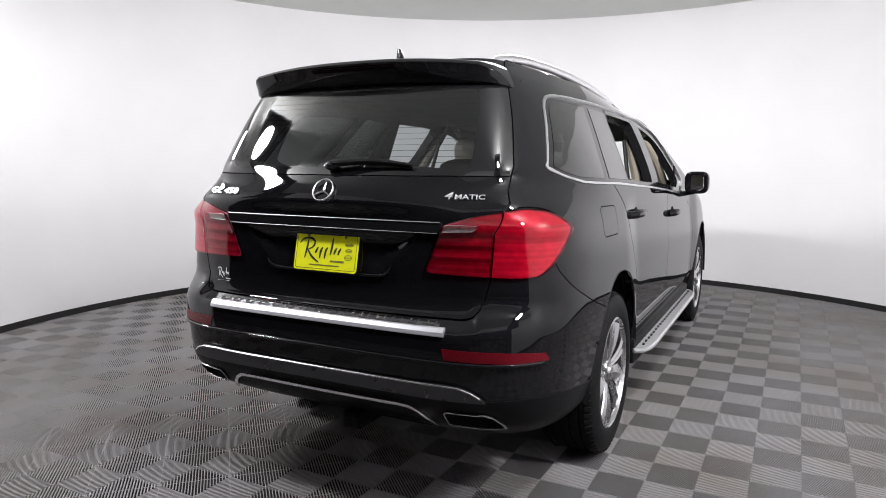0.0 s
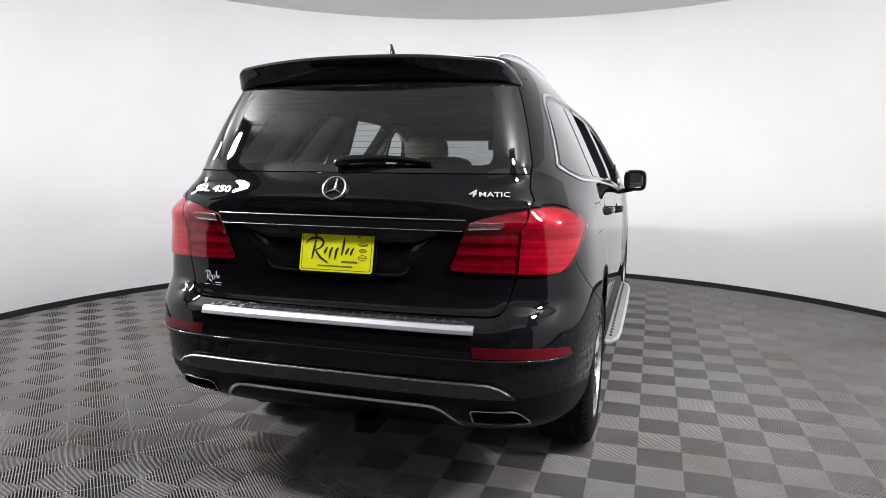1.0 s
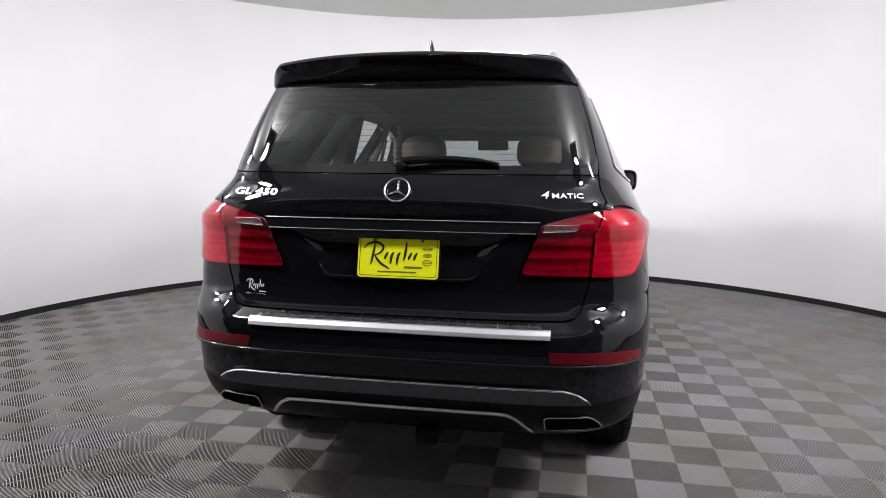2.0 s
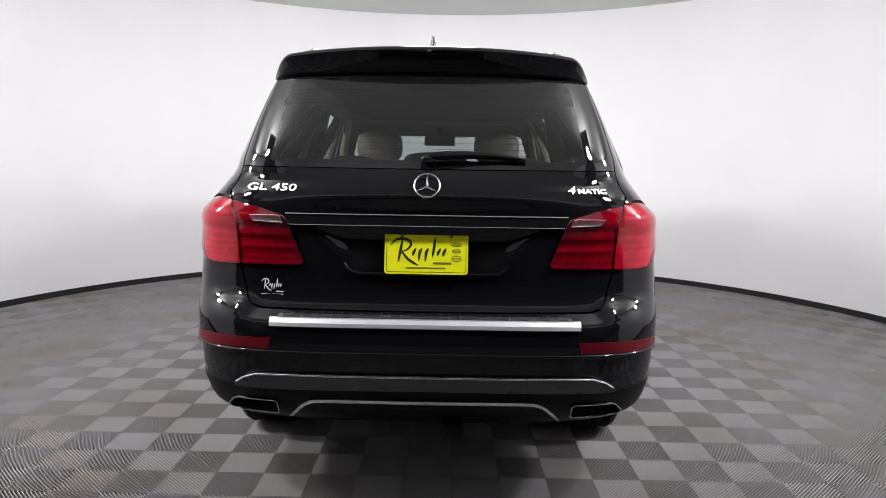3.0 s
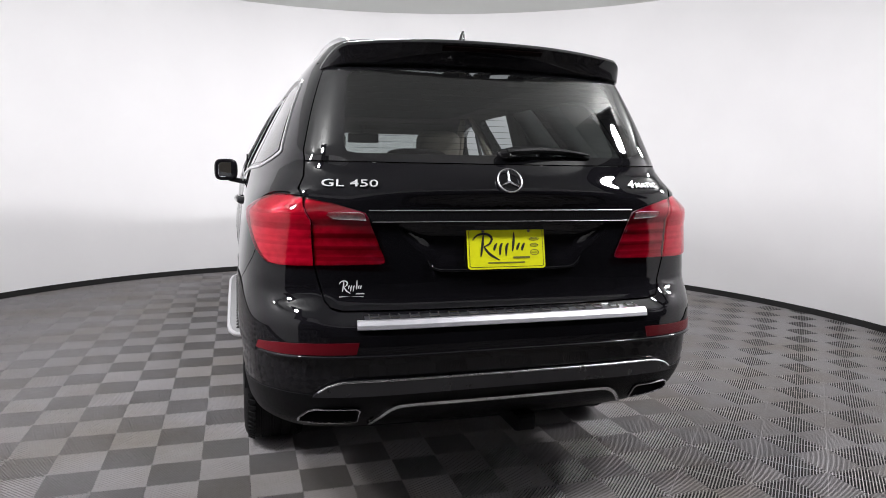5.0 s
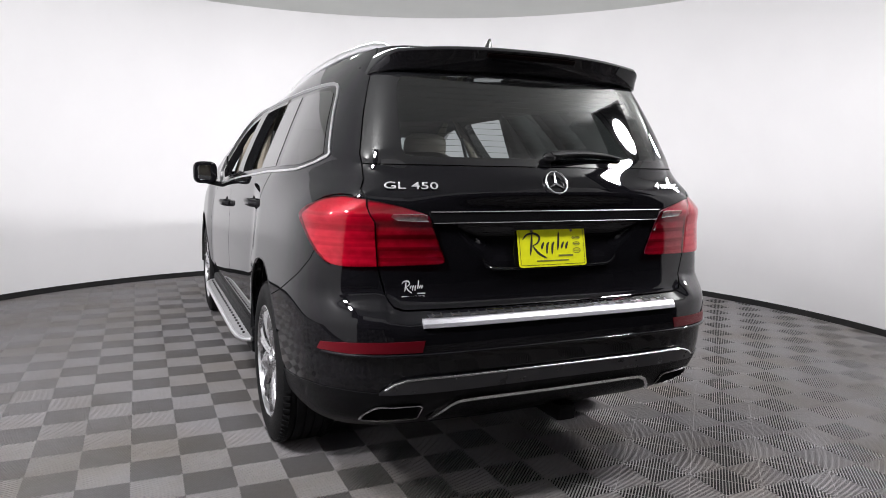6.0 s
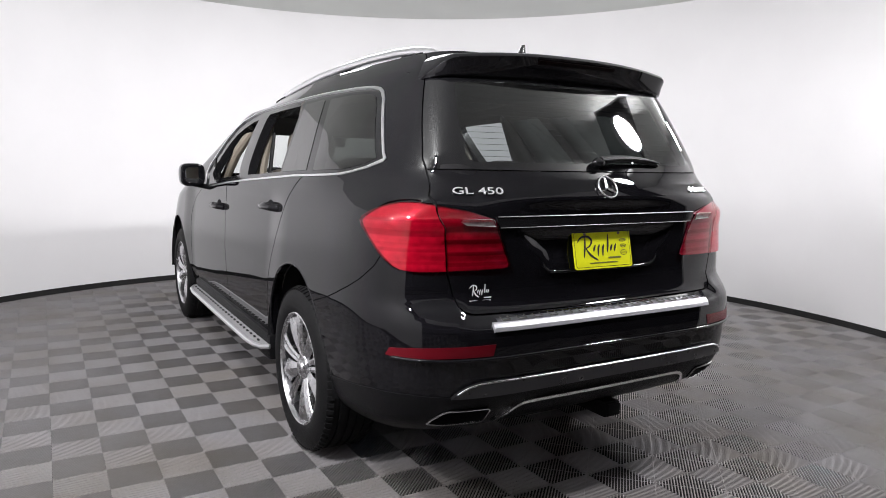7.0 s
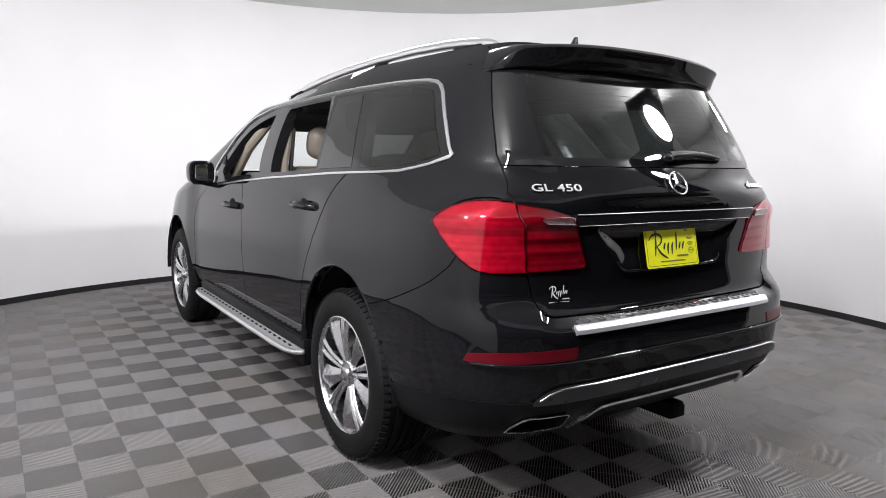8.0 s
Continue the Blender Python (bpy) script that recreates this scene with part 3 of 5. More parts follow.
CHROME_OUT = [Y(0.355, 1.370), Y(0.368, 1.354), Y(0.46, 1.328), Y(0.544, 1.311), Y(0.62, 1.299), Y(0.75, 1.292), Y(1.157, 1.278), Y(1.777, 1.244), Y(2.43, 1.205), Y(2.96, 1.163), Y(3.13, 1.155),
              Y(3.09, 1.24), Y(3.02, 1.379), Y(2.945, 1.493), Y(2.84, 1.57), Y(2.70, 1.615), Y(2.50, 1.650), Y(2.30, 1.671), Y(1.857, 1.691), Y(1.308, 1.693), Y(0.90, 1.686), Y(0.76, 1.680), Y(0.69, 1.675),
              Y(0.624, 1.664), Y(0.580, 1.645), Y(0.543, 1.611), Y(0.450, 1.488), Y(0.378, 1.390)]
CHROME_IN = [Y(0.380, 1.371), Y(0.47, 1.341), Y(0.55, 1.325), Y(0.63, 1.313), Y(0.75, 1.306), Y(1.157, 1.292), Y(1.777, 1.258), Y(2.43, 1.219), Y(2.96, 1.177), Y(3.085, 1.171),
             Y(3.06, 1.24), Y(2.99, 1.373), Y(2.92, 1.480), Y(2.82, 1.556), Y(2.69, 1.601), Y(2.49, 1.637), Y(2.295, 1.658), Y(1.857, 1.678), Y(1.308, 1.680), Y(0.90, 1.673), Y(0.77, 1.667), Y(0.70, 1.661),
             Y(0.640, 1.650), Y(0.600, 1.632), Y(0.566, 1.602), Y(0.472, 1.480), Y(0.402, 1.390)]
CHROME_IN = [tuple(Vector(p).lerp(min((Vector(q) for q in fine(CHROME_OUT, 0.01)), key=lambda q: (q - Vector(p)).length), 0.36)) for p in CHROME_IN]
FRONT_WINDOW = [Y(2.19, 1.262), Y(2.43, 1.245), Y(2.86, 1.212), Y(2.93, 1.25), Y(2.87, 1.38), Y(2.81, 1.46), Y(2.72, 1.525), Y(2.60, 1.566), Y(2.46, 1.596), Y(2.36, 1.608)]
REAR_WINDOW = [Y(1.40, 1.300), Y(1.84, 1.275), Y(2.00, 1.268), Y(2.175, 1.60), Y(2.165, 1.632), Y(1.60, 1.650), Y(1.57, 1.640)]
QUARTER_LIGHT = [Y(1.02, 1.314), Y(1.365, 1.300), Y(1.535, 1.652), Y(1.27, 1.660), Y(1.25, 1.654)]
QUARTER_GLASS = [Y(0.43, 1.372), Y(0.49, 1.352), Y(0.57, 1.336), Y(0.65, 1.325), Y(0.93, 1.315), Y(1.17, 1.655), Y(0.90, 1.655), Y(0.775, 1.648), Y(0.692, 1.642), Y(0.640, 1.627), Y(0.598, 1.588), Y(0.51, 1.468)]
DOOR_GAP = [Y(2.46, 1.215), Y(2.47, 1.10), Y(2.45, 0.93), Y(2.40, 0.70), Y(2.38, 0.52), Y(2.38, ZLOW)]
REAR_GAP = [Y(1.02, 1.288), Y(1.09, 1.24), Y(1.16, 1.17), Y(1.235, 1.088), Y(1.325, 0.973), Y(1.395, 0.86), Y(1.45, 0.74), Y(1.482, 0.62), Y(1.49, 0.50), Y(1.49, ZLOW)]
FRONT_GAP = [Y(3.17, 1.16), Y(3.36, 1.10), Y(3.50, 1.03), Y(3.56, 0.92), Y(3.545, 0.75), Y(3.55, 0.60), Y(3.55, ZLOW)]
FLAP = [Y(0.70, 1.18), Y(0.73, 1.196), Y(0.93, 1.190), Y(0.96, 1.176), Y(0.985, 1.075), Y(0.965, 1.058), Y(0.755, 1.062), Y(0.73, 1.078)]
ARCH_REAR, ARCH_FRONT = arch(1.004, 0.455, 0.500), arch(4.08, 0.455, 0.495)

# outlines in order: the first that holds a place wins. name, outline, which sides
REGIONS = [
    ("hole", ARCH_REAR, 0), ("hole", ARCH_FRONT, 0),
    ("hole", FRONT_WINDOW, 0), ("hole", REAR_WINDOW, 0),
    ("quarter_light", QUARTER_LIGHT, 0), ("quarter_window", QUARTER_GLASS, 0),
    ("window_frame", CHROME_IN, 0), ("chrome_window_trim", CHROME_OUT, 0),
    ("gap_1", seam([X(0.695, 0.968), X(0.7035, 1.13), X(0.7285, 1.215)], 0.0030), 0),
    ("tail_lamp", LAMP_OUT, 0), ("gap_10", seam(fine(LAMP_OUT[3:17], 0.012), 0.013), 0), ("reverse_lamp", REVERSE, 0), ("tailgate_lamp", LAMP_IN, 0),
    ("gap_2", seam(TG_TOP, 0.006), 0), ("gap_3", seam(TG_SIDE, 0.006), 0),
    ("gap_4", seam([(0.0, 1.332), X(0.35, 1.332), X(0.60, 1.333), Y(0.154, 1.333)], 0.005), 0),
    ("rear_window", CLEAR_PART, 0), ("window_border", GLASS, 0), ("tailgate_strip", STRIP, 0), ("plate_recess", RECESS, 0), ("tailgate", TAILGATE, 0),
    ("reflex_strip", REFLEX, 0), ("diffuser_trim", DIFFUSER, 0), ("lower_edge_trim", EDGE, 0),
    ("tailpipe_hole", PIPE_IN, 0), ("tailpipe_trim", PIPE_OUT, 0),
    ("gap_5", seam(BUMPER_TOP[3:], 0.004), 0), ("valance", VALANCE, 0), ("bumper_lower", LIP, 0), ("bumper", BUMPER, 0),
    ("gap_6", seam(FLAP + FLAP[:1], 0.004), 1), ("fuel_flap", FLAP, 1),
    ("gap_7", seam(DOOR_GAP, 0.007), 0), ("gap_8", seam(REAR_GAP, 0.007), 0), ("gap_9", seam(FRONT_GAP, 0.006), 0),
    ("rear_door", REAR_GAP + DOOR_GAP[::-1], 0), ("front_door", DOOR_GAP + FRONT_GAP[::-1], 0),
]


MIDDLE_GAPS = (3, 4)                     # these run across the middle
ROW = [ZLOW + 1.38 * k / 52 for k in range(53)] + [1.735, 1.75, 1.765, 1.78, ZTOP]


def skin_cells(side):
    """Splits one half of the skin along all outlines. Gives the places and, for each region, its triangles."""
    points, edges = [], []
    for name, poly, only in REGIONS:
        if only and only != side:
            continue
        ring = fine([(min(max(u, 0), END), min(max(z, ZLOW), ZTOP)) for u, z in poly])
        first = len(points)
        points += [Vector(p) for p in ring]
        edges += [(first + k, first + (k + 1) % len(ring)) for k in range(len(ring))]
    for u in [END * k / 150 for k in range(151)]:
        points += [Vector((u, z)) for z in ROW]
    for poly, step in ((LAMP_OUT, 0.0085), (LAMP_IN, 0.0085), (RECESS, 0.0065), (GLASS, 0.016), (BROW, 0.012)):
        us, vs = [p[0] for p in poly], [p[1] for p in poly]
        for a in np.arange(min(us), max(us), step * 1.6):
            points += [Vector((float(a), float(b))) for b in np.arange(min(vs), max(vs), step) if within((a, b), poly)]
    flat, _, faces, _, _, _ = delaunay_2d_cdt(points, edges, [], 0, 1e-5)
    cells = {}
    active = [(name, poly, min(p[0] for p in poly), max(p[0] for p in poly), min(p[1] for p in poly), max(p[1] for p in poly)) for name, poly, only in REGIONS if not only or only == side]
    for face in faces:
        mid = (sum(flat[i].x for i in face) / 3, sum(flat[i].y for i in face) / 3)
        region = None
        for name, poly, u0, u1, z0, z1 in active:
            if u0 <= mid[0] <= u1 and z0 <= mid[1] <= z1 and within(mid, poly):
                region = name
                break
        if region is None:
            spot, half = skin(*mid), profile(mid[1])[1]
            y = spot.y
            if ROW[34] < mid[1] < ROW[47] and y > 2.4 and spot.x < half - 0.075:
                region = "windscreen"
            elif y < 1.6 or mid[1] > 1.235:
                region = "quarter_panel" if y < 2.2 or mid[1] > 1.235 else "front_wing"
            else:
                region = "bonnet" if mid[1] > 1.10 and y > 3.2 and spot.x < half - 0.10 else "front_wing"
        cells.setdefault(region, []).append(tuple(face))
    return flat, cells


HALVES = {1: skin_cells(1)}
HALVES[-1] = skin_cells(-1)


def panel(name, regions, sides, made, parent, label="", out=0.0, rim=0.012, push=None, low=-9.0):
    """A piece of the skin as a mesh of its own: its outer face, moved out along the skin, and its turned-in edge."""
    verts, normals, faces, place = [], [], [], {}
    for side in sides:
        flat, cells = HALVES[side]
        for region in regions:
            for face in cells.get(region, ()):
                if low > -9 and sum(flat[i].y for i in face) / 3 < low:
                    continue
                corner = []
                for i in face:
                    u, z = flat[i]
                    key = (round(u, 5), round(z, 5), side if u > 1e-5 else 0)
                    if key not in place:
                        p, n = skin(u, z), skin_normal(u, z)
                        p = p + n * (out + (push(u, z) if push else 0.0))
                        place[key] = len(verts)
                        verts.append(Vector((p.x * side if key[2] else 0.0, p.y, p.z)))
                        normals.append(Vector((n.x * side if key[2] else 0.0, n.y, n.z)).normalized())
                    corner.append(place[key])
                if side < 0:
                    corner.reverse()
                a, b, c = (verts[i] for i in corner)
                if (b - a).cross(c - a).length > 1e-9:
                    faces.append(tuple(corner))
    if rim:
        count = {}
        for face in faces:
            for a, b in zip(face, face[1:] + face[:1]):
                count[(a, b)] = 1
        free = [(a, b) for a, b in count if (b, a) not in count]
        copies = {}
        for a, b in free:
            for i in (a, b):
                if i not in copies:
                    copies[i] = (len(verts), len(verts) + 1)
                    verts += [verts[i].copy(), verts[i] - normals[i] * rim]
                    normals += [Vector(), Vector()]
        faces += [(copies[b][0], copies[a][0], copies[a][1], copies[b][1]) for a, b in free]
    data = bpy.data.meshes.new(name)
    data.from_pydata(verts, [], faces)
    data.materials.append(made)
    for face in data.polygons:
        face.use_smooth = True
    data.update()
    if push is None:
        data.normals_split_custom_set_from_vertices([tuple(n) for n in normals])
    ob = new(name, data)
    ob.parent = parent
    if label:
        ob["label"] = label
    return ob


CAR = thing("suv_car", "black glossy large SUV with yellow dealer plate on grey tiles", "car")


def sink(u, z):
    """The plate's recess: deep at its top, running out below."""
    s = min(away((u, z), RECESS) / 0.060, 1)
    return -(0.006 + 0.020 * min(max((z - 0.95) / 0.16, 0), 1)) * s * s * (3 - 2 * s)


BOTH = (1, -1)
tailgate = panel("tailgate", ["tailgate"], BOTH, PAINT, CAR, "glossy black tailgate")
panel("plate_recess", ["plate_recess"], BOTH, PAINT, tailgate, "hollow for the number plate", rim=0, push=sink)
panel("rear_window", ["rear_window"], BOTH, PRIVACY, tailgate, "dark tinted rear window", out=-0.001, rim=0.006)
panel("window_border", ["window_border"], BOTH, FRIT, tailgate, "black border of the rear window", out=-0.001, rim=0.006)
panel("tailgate_strip", ["tailgate_strip"], BOTH, GLOSS_BLACK, tailgate, "gloss black strip with chrome edges", out=0.011, rim=0.02)
bumper = panel("rear_bumper", ["bumper"], BOTH, PAINT, CAR, "glossy black rear bumper")
panel("bumper_lower", ["bumper_lower"], BOTH, PAINT, bumper, out=-0.007, rim=0.01)
panel("valance", ["valance"], BOTH, PLASTIC, bumper, "matt black lower valance", out=-0.003)
panel("diffuser_trim", ["diffuser_trim"], BOTH, GREYSILVER, bumper, "dark silver skid trim", out=0.010, rim=0.03)
panel("lower_edge_trim", ["lower_edge_trim"], BOTH, CHROME, bumper, "chrome lower edge", out=0.012, rim=0.03)
for k in range(1, 11):
    for sides in ([BOTH] if k in MIDDLE_GAPS else [(1,), (-1,)]):
        if any("gap_%d" % k in HALVES[side][1] for side in sides):
            panel("shut_line", ["gap_%d" % k], sides, DARK, CAR, "dark gap between panels", out=-0.009, rim=0)


def crease(u, z):
    """The lens stands out below its crease and leans back above it."""
    return 0.014 - 0.022 * (z - 1.157) / 0.060 if z > 1.157 else 0.006 + 0.008 * ease((z - 1.085) / 0.072)


def steps(u, z):
    """Stepped bars behind the lamp's lens."""
    wave = (z - 0.97) / 0.052
    return 0.0018 * math.sin(2 * math.pi * wave) + 0.6 * crease(u, z)


for side in BOTH:
    one = (side,)
    panel("quarter_panel", ["quarter_panel"], one, PAINT, CAR, "glossy black rear wing and roof rail side", rim=0.04)
    panel("front_wing", ["front_wing"], one, PAINT, CAR, "glossy black front wing")
    for name, region in (("rear_door", "rear_door"), ("front_door", "front_door")):
        door = panel(name, [region], one, PAINT, CAR, "glossy black closed door with open window")
        y, z = (1.475, 1.118) if region == "rear_door" else (2.665, 1.048)
        w = skin(by_y(y, z)[0], z).x
        bm = bmesh.new()
        path = [(side * (w - 0.004), y - 0.125, z - 0.004), (side * (w + 0.030), y - 0.095, z), (side * (w + 0.042), y, z + 0.003), (side * (w + 0.030), y + 0.095, z - 0.002), (side * (w - 0.004), y + 0.125, z - 0.008)]
        tube(bm, path, 0.016, 10, 1.25)
        part("door_handle", bm, PAINT, door, "black door handle")
        # a low dark dome gives the shade of the hollow behind the handle
        bm = bmesh.new()
        bmesh.ops.create_uvsphere(bm, u_segments=20, v_segments=12, radius=1, matrix=pose(side * (w - 0.0095), y, z) @ Matrix.Diagonal((0.014, 0.085, 0.044, 1)))
        part("handle_cup_shade", bm, DARK, door, "dark dome for the shaded hollow behind the handle")
    panel("window_frame", ["window_frame"], one, GLOSS_BLACK, CAR, "black window frame and pillars", out=-0.006, rim=0.05)
    panel("chrome_window_trim", ["chrome_window_trim"], one, SATIN, CAR, "chrome strip round the side windows", out=0.004, rim=0.010)
    panel("quarter_light", ["quarter_light"], one, SIDE_GLASS, CAR, "dark tinted small door window", out=-0.004, rim=0.004)
    panel("quarter_window", ["quarter_window"], one, SIDE_GLASS, CAR, "dark tinted rear side window", out=-0.004, rim=0.004)
    lamp = panel("tail_lamp", ["tail_lamp"], one, RED_LENS, CAR, "red rear lamp on the wing", out=0.003, rim=0.010, push=crease)
    panel("lamp_inside", ["tail_lamp"], one, RED_INSIDE, lamp, "stepped red reflector", out=-0.006, rim=0, push=steps)
    lamp = panel("tailgate_lamp", ["tailgate_lamp"], one, RED_LENS, CAR, "red rear lamp on the tailgate", out=0.003, rim=0.006, push=crease)
    panel("lamp_inside", ["tailgate_lamp"], one, RED_DARK, lamp, "stepped dark red reflector", out=-0.006, rim=0, push=steps)
    panel("reverse_lamp", ["reverse_lamp"], one, CLEAR_LENS, lamp, "clear reversing lamp lens", out=0.004, rim=0.008, push=crease)
    panel("reverse_inside", ["reverse_lamp"], one, LAMP_SILVER, lamp, "pale grey reflector behind the clear lens", out=-0.003, rim=0, push=crease)
    bm = bmesh.new()
    path = []
    for u, z in (REVERSE[3], REVERSE[2], REVERSE[1], REVERSE[0], REVERSE[5]):
        p = skin(u, z) + skin_normal(u, z) * (0.005 + crease(u, z))
        path.append((side * p.x, p.y, p.z))
    tube(bm, path, 0.0018, 8, 1.0, [0.5, 1, 1.2, 1.2, 0.5])
    part("chrome_edge", bm, CHROME, lamp, "chrome edge of the reversing lamp")
    panel("reflex_strip", ["reflex_strip"], one, RED_STRIP, bumper, "red reflector strip", out=0.003, rim=0.01)
    pipe = panel("tailpipe_trim", ["tailpipe_trim"], one, CHROME, bumper, "chrome tailpipe frame", out=0.006, rim=0.005)
    panel("tailpipe", ["tailpipe_hole"], one, DARK, pipe, "dark tailpipe opening", out=-0.045, rim=-0.050)
    if side > 0:
        panel("fuel_flap", ["fuel_flap"], one, PAINT, CAR, "black fuel filler flap", rim=0.01)
panel("bonnet", ["bonnet"], BOTH, PAINT, CAR, "glossy black bonnet")
panel("windscreen", ["windscreen"], BOTH, CLEAR, CAR, "clear windscreen", out=-0.002, rim=0.005)
trim_regions = ["window_frame", "chrome_window_trim", "quarter_panel", "rear_door", "front_door", "front_wing"]
panel("cabin_trim", trim_regions, BOTH, CABIN_TRIM, CAR, "dark trim inside doors and pillars", out=-0.052, rim=0, low=0.72)


# roof, headliner and underside
def roof_dome(scale, z_add, rise, made, name, label):
    us = [END * k / 120 for k in range(-120, 121)]
    ring = [skin(u, ZTOP) for u in us]
    mid = Vector((0, 1.55, ZTOP))
    bm = bmesh.new()
    rows = []
    for r in (1.0, 0.985, 0.965, 0.94, 0.90, 0.84, 0.76, 0.66, 0.54, 0.40, 0.24, 0.10):
        rows.append([Vector((p.x * r * scale, mid.y + (p.y - mid.y) * r * scale, p.z * r + ZTOP * (1 - r) + rise * (1 - r * r) + z_add)) for p in ring])
    loft(bm, rows, caps=False)
    bmesh.ops.remove_doubles(bm, verts=bm.verts[:], dist=1e-5)
    bmesh.ops.holes_fill(bm, edges=[e for e in bm.edges if e.is_boundary and (e.verts[0].co - mid).length < 0.5], sides=0)
    bmesh.ops.recalc_face_normals(bm, faces=bm.faces[:])
    return part(name, bm, made, CAR, label, sharp=60)


roof_dome(1.0, 0.0, 0.020, PAINT, "roof", "glossy black roof")
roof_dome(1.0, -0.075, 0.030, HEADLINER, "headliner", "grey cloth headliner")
bm = bmesh.new()
rings = []
for z, k in ((ZLOW + 0.004, 0.97), (0.27, 0.86), (0.235, 0.70)):
    rings.append([Vector((skin(u, ZLOW).x * k, 2.46 + (skin(u, ZLOW).y - 2.46) * (0.5 + k / 2), z)) for u in [END * i / 60 for i in range(-60, 61)]])
loft(bm, rings, caps=True)
part("underside", bm, DARK, CAR, "dark underbody")

# wheel wells
for side in BOTH:
    for mid in (1.004, 4.08):
        bm = bmesh.new()
        arc = [(mid + 0.470 * math.cos(a), 0.385 + 0.512 * math.sin(a)) for a in [math.pi * k / 20 for k in range(21)]]
        loft(bm, [[Vector((side * x, y, z)) for y, z in arc] for x in (0.93, 0.60)], closed=False, caps=False)
        bm.faces.new([bm.verts.new((side * 0.60, y, z)) for y, z in arc])
        part("wheel_well", bm, DARK, CAR, "dark wheel well liner")
        bm = bmesh.new()
        lip = [(mid + 0.455 * math.cos(a), 0.385 + 0.4975 * math.sin(a)) for a in [math.pi * (k / 40 * 0.82 + 0.02) for k in range(41)]]
        path = []
        for y, z in lip:
            p = skin(by_y(y, z)[0], max(z, ZLOW))
            path.append((side * (p.x - 0.005), p.y, z))
        tube(bm, path, 0.007, 8)
        part("arch_lip", bm, PAINT, CAR, "rolled wheel arch edge")


# spoiler over the rear window: its rear face runs out to a point at the tailgate's seam
bm = bmesh.new()
rings = []
for k in range(-30, 31):
    s = abs(k) / 30
    x = 0.632 * math.sin(s * math.pi / 2)
    e = x / 0.632
    f = min(max((x - 0.545) / 0.087, 0), 1)          # 0 along the face, 1 at its pointed end
    f = f * f
    tail = 0.165 + 0.085 * e**2.4 + 0.095 * f
    top = 1.793 - 0.036 * e**2.4 - 0.072 * f
    low = 1.699 - 0.018 * e**2.4 - 0.004 * f
    top = max(top, low + 0.006)
    back = max(top + 0.012 * (1 - f), 1.715)
    lip = max(skin(by_x(min(x, 0.615), low)[0], low).y - 0.012, tail + 0.012)
    mid, lean = (top + low) / 2, tail + 0.42 * (lip - tail)
    x = math.copysign(x, k)
    rings.append([Vector((x, y, z)) for y, z in (
        (0.60, back), (0.46, back), (tail + 0.10, top + 0.009 * (1 - f)), (tail + 0.03, top + 0.002), (tail + 0.008, top - 0.004 * (1 - f)),
        (tail, top - 0.014 * (1 - 0.9 * f)), (lean, mid), (lip - 0.006, low + 0.008 * (1 - 0.9 * f)), (lip, low + 0.002), (lip + 0.008, low), (0.46, low + 0.006), (0.60, low + 0.010))])
loft(bm, rings)
spoiler = part("roof_spoiler", bm, PAINT, CAR, "glossy black roof spoiler", sharp=50)
bm = bmesh.new()
rings = []
for k in range(-10, 11):
    x = 0.20 * k / 10
    y = 0.163 + 0.085 * (abs(x) / 0.632) ** 2.4
    rings.append([Vector((x, y + dy, z)) for dy, z in ((0.008, 1.766), (0.005, 1.764), (0.013, 1.752), (0.020, 1.750))])
loft(bm, rings)
part("brake_lamp", bm, material("dark_red_lens", (0.004, 0.001, 0.001), 0.6, spec=0.05), spoiler, "unlit dark red brake lamp")

# roof rails
for side in BOTH:
    ctrl = [(0.505, 0.450, 1.792), (0.513, 0.50, 1.808), (0.520, 0.60, 1.823), (0.527, 0.78, 1.835), (0.531, 1.05, 1.841), (0.531, 1.40, 1.838), (0.528, 1.75, 1.826), (0.523, 2.05, 1.807), (0.518, 2.30, 1.784), (0.512, 2.52, 1.758), (0.506, 2.68, 1.737)]
    bm = bmesh.new()
    tube(bm, [(side * x, y, z) for x, y, z in ctrl], 0.0180, 14, 1.15, [0.55, 0.85] + [1] * 7 + [0.8, 0.5])
    rail = part("roof_rail", bm, SATIN, CAR, "satin silver roof rail")
    for y, z, l in ((0.63, 1.805, 0.20), (1.38, 1.815, 0.12), (2.50, 1.742, 0.20)):
        bm = bmesh.new()
        box(bm, (0.020, l, 0.034), pose(side * 0.524, y, z, 5 if y < 1 else -6 if y > 2 else 0, side * 10, 0), 0.010)
        part("rail_foot", bm, DARK, rail, "black rail foot")

# aerial fin
bm = bmesh.new()
rings = []
for s in [k / 8 for k in range(9)]:
    w, z = 0.018 * (1 - s) ** 0.7 + 0.0035, 1.795 + 0.100 * s
    y0, y1 = 0.535 + 0.010 * s, 0.655 - 0.085 * s**0.8
    rings.append([Vector((w * math.sin(a), (y0 + y1) / 2 - (y1 - y0) / 2 * math.cos(a), z)) for a in [2 * math.pi * k / 14 for k in range(14)]])
loft(bm, rings)
part("roof_aerial", bm, GLOSS_BLACK, CAR, "small black roof aerial")


# ---- tailgate details ----
def rear_pose(x, z, out=0.0):
    """A frame on the car's rear: x to the right, y up along the skin, z out of it."""
    u = by_x(abs(x), z)[0]
    p, n = skin(u, z), skin_normal(u, z)
    if x < 0:
        p.x, n.x = -p.x, -n.x
    up = Vector((0, 0, 1))
    right = up.cross(n).normalized()
    up = n.cross(right)
    m = Matrix((right, up, n)).transposed().to_4x4()
    m.translation = p + n * out
    return m


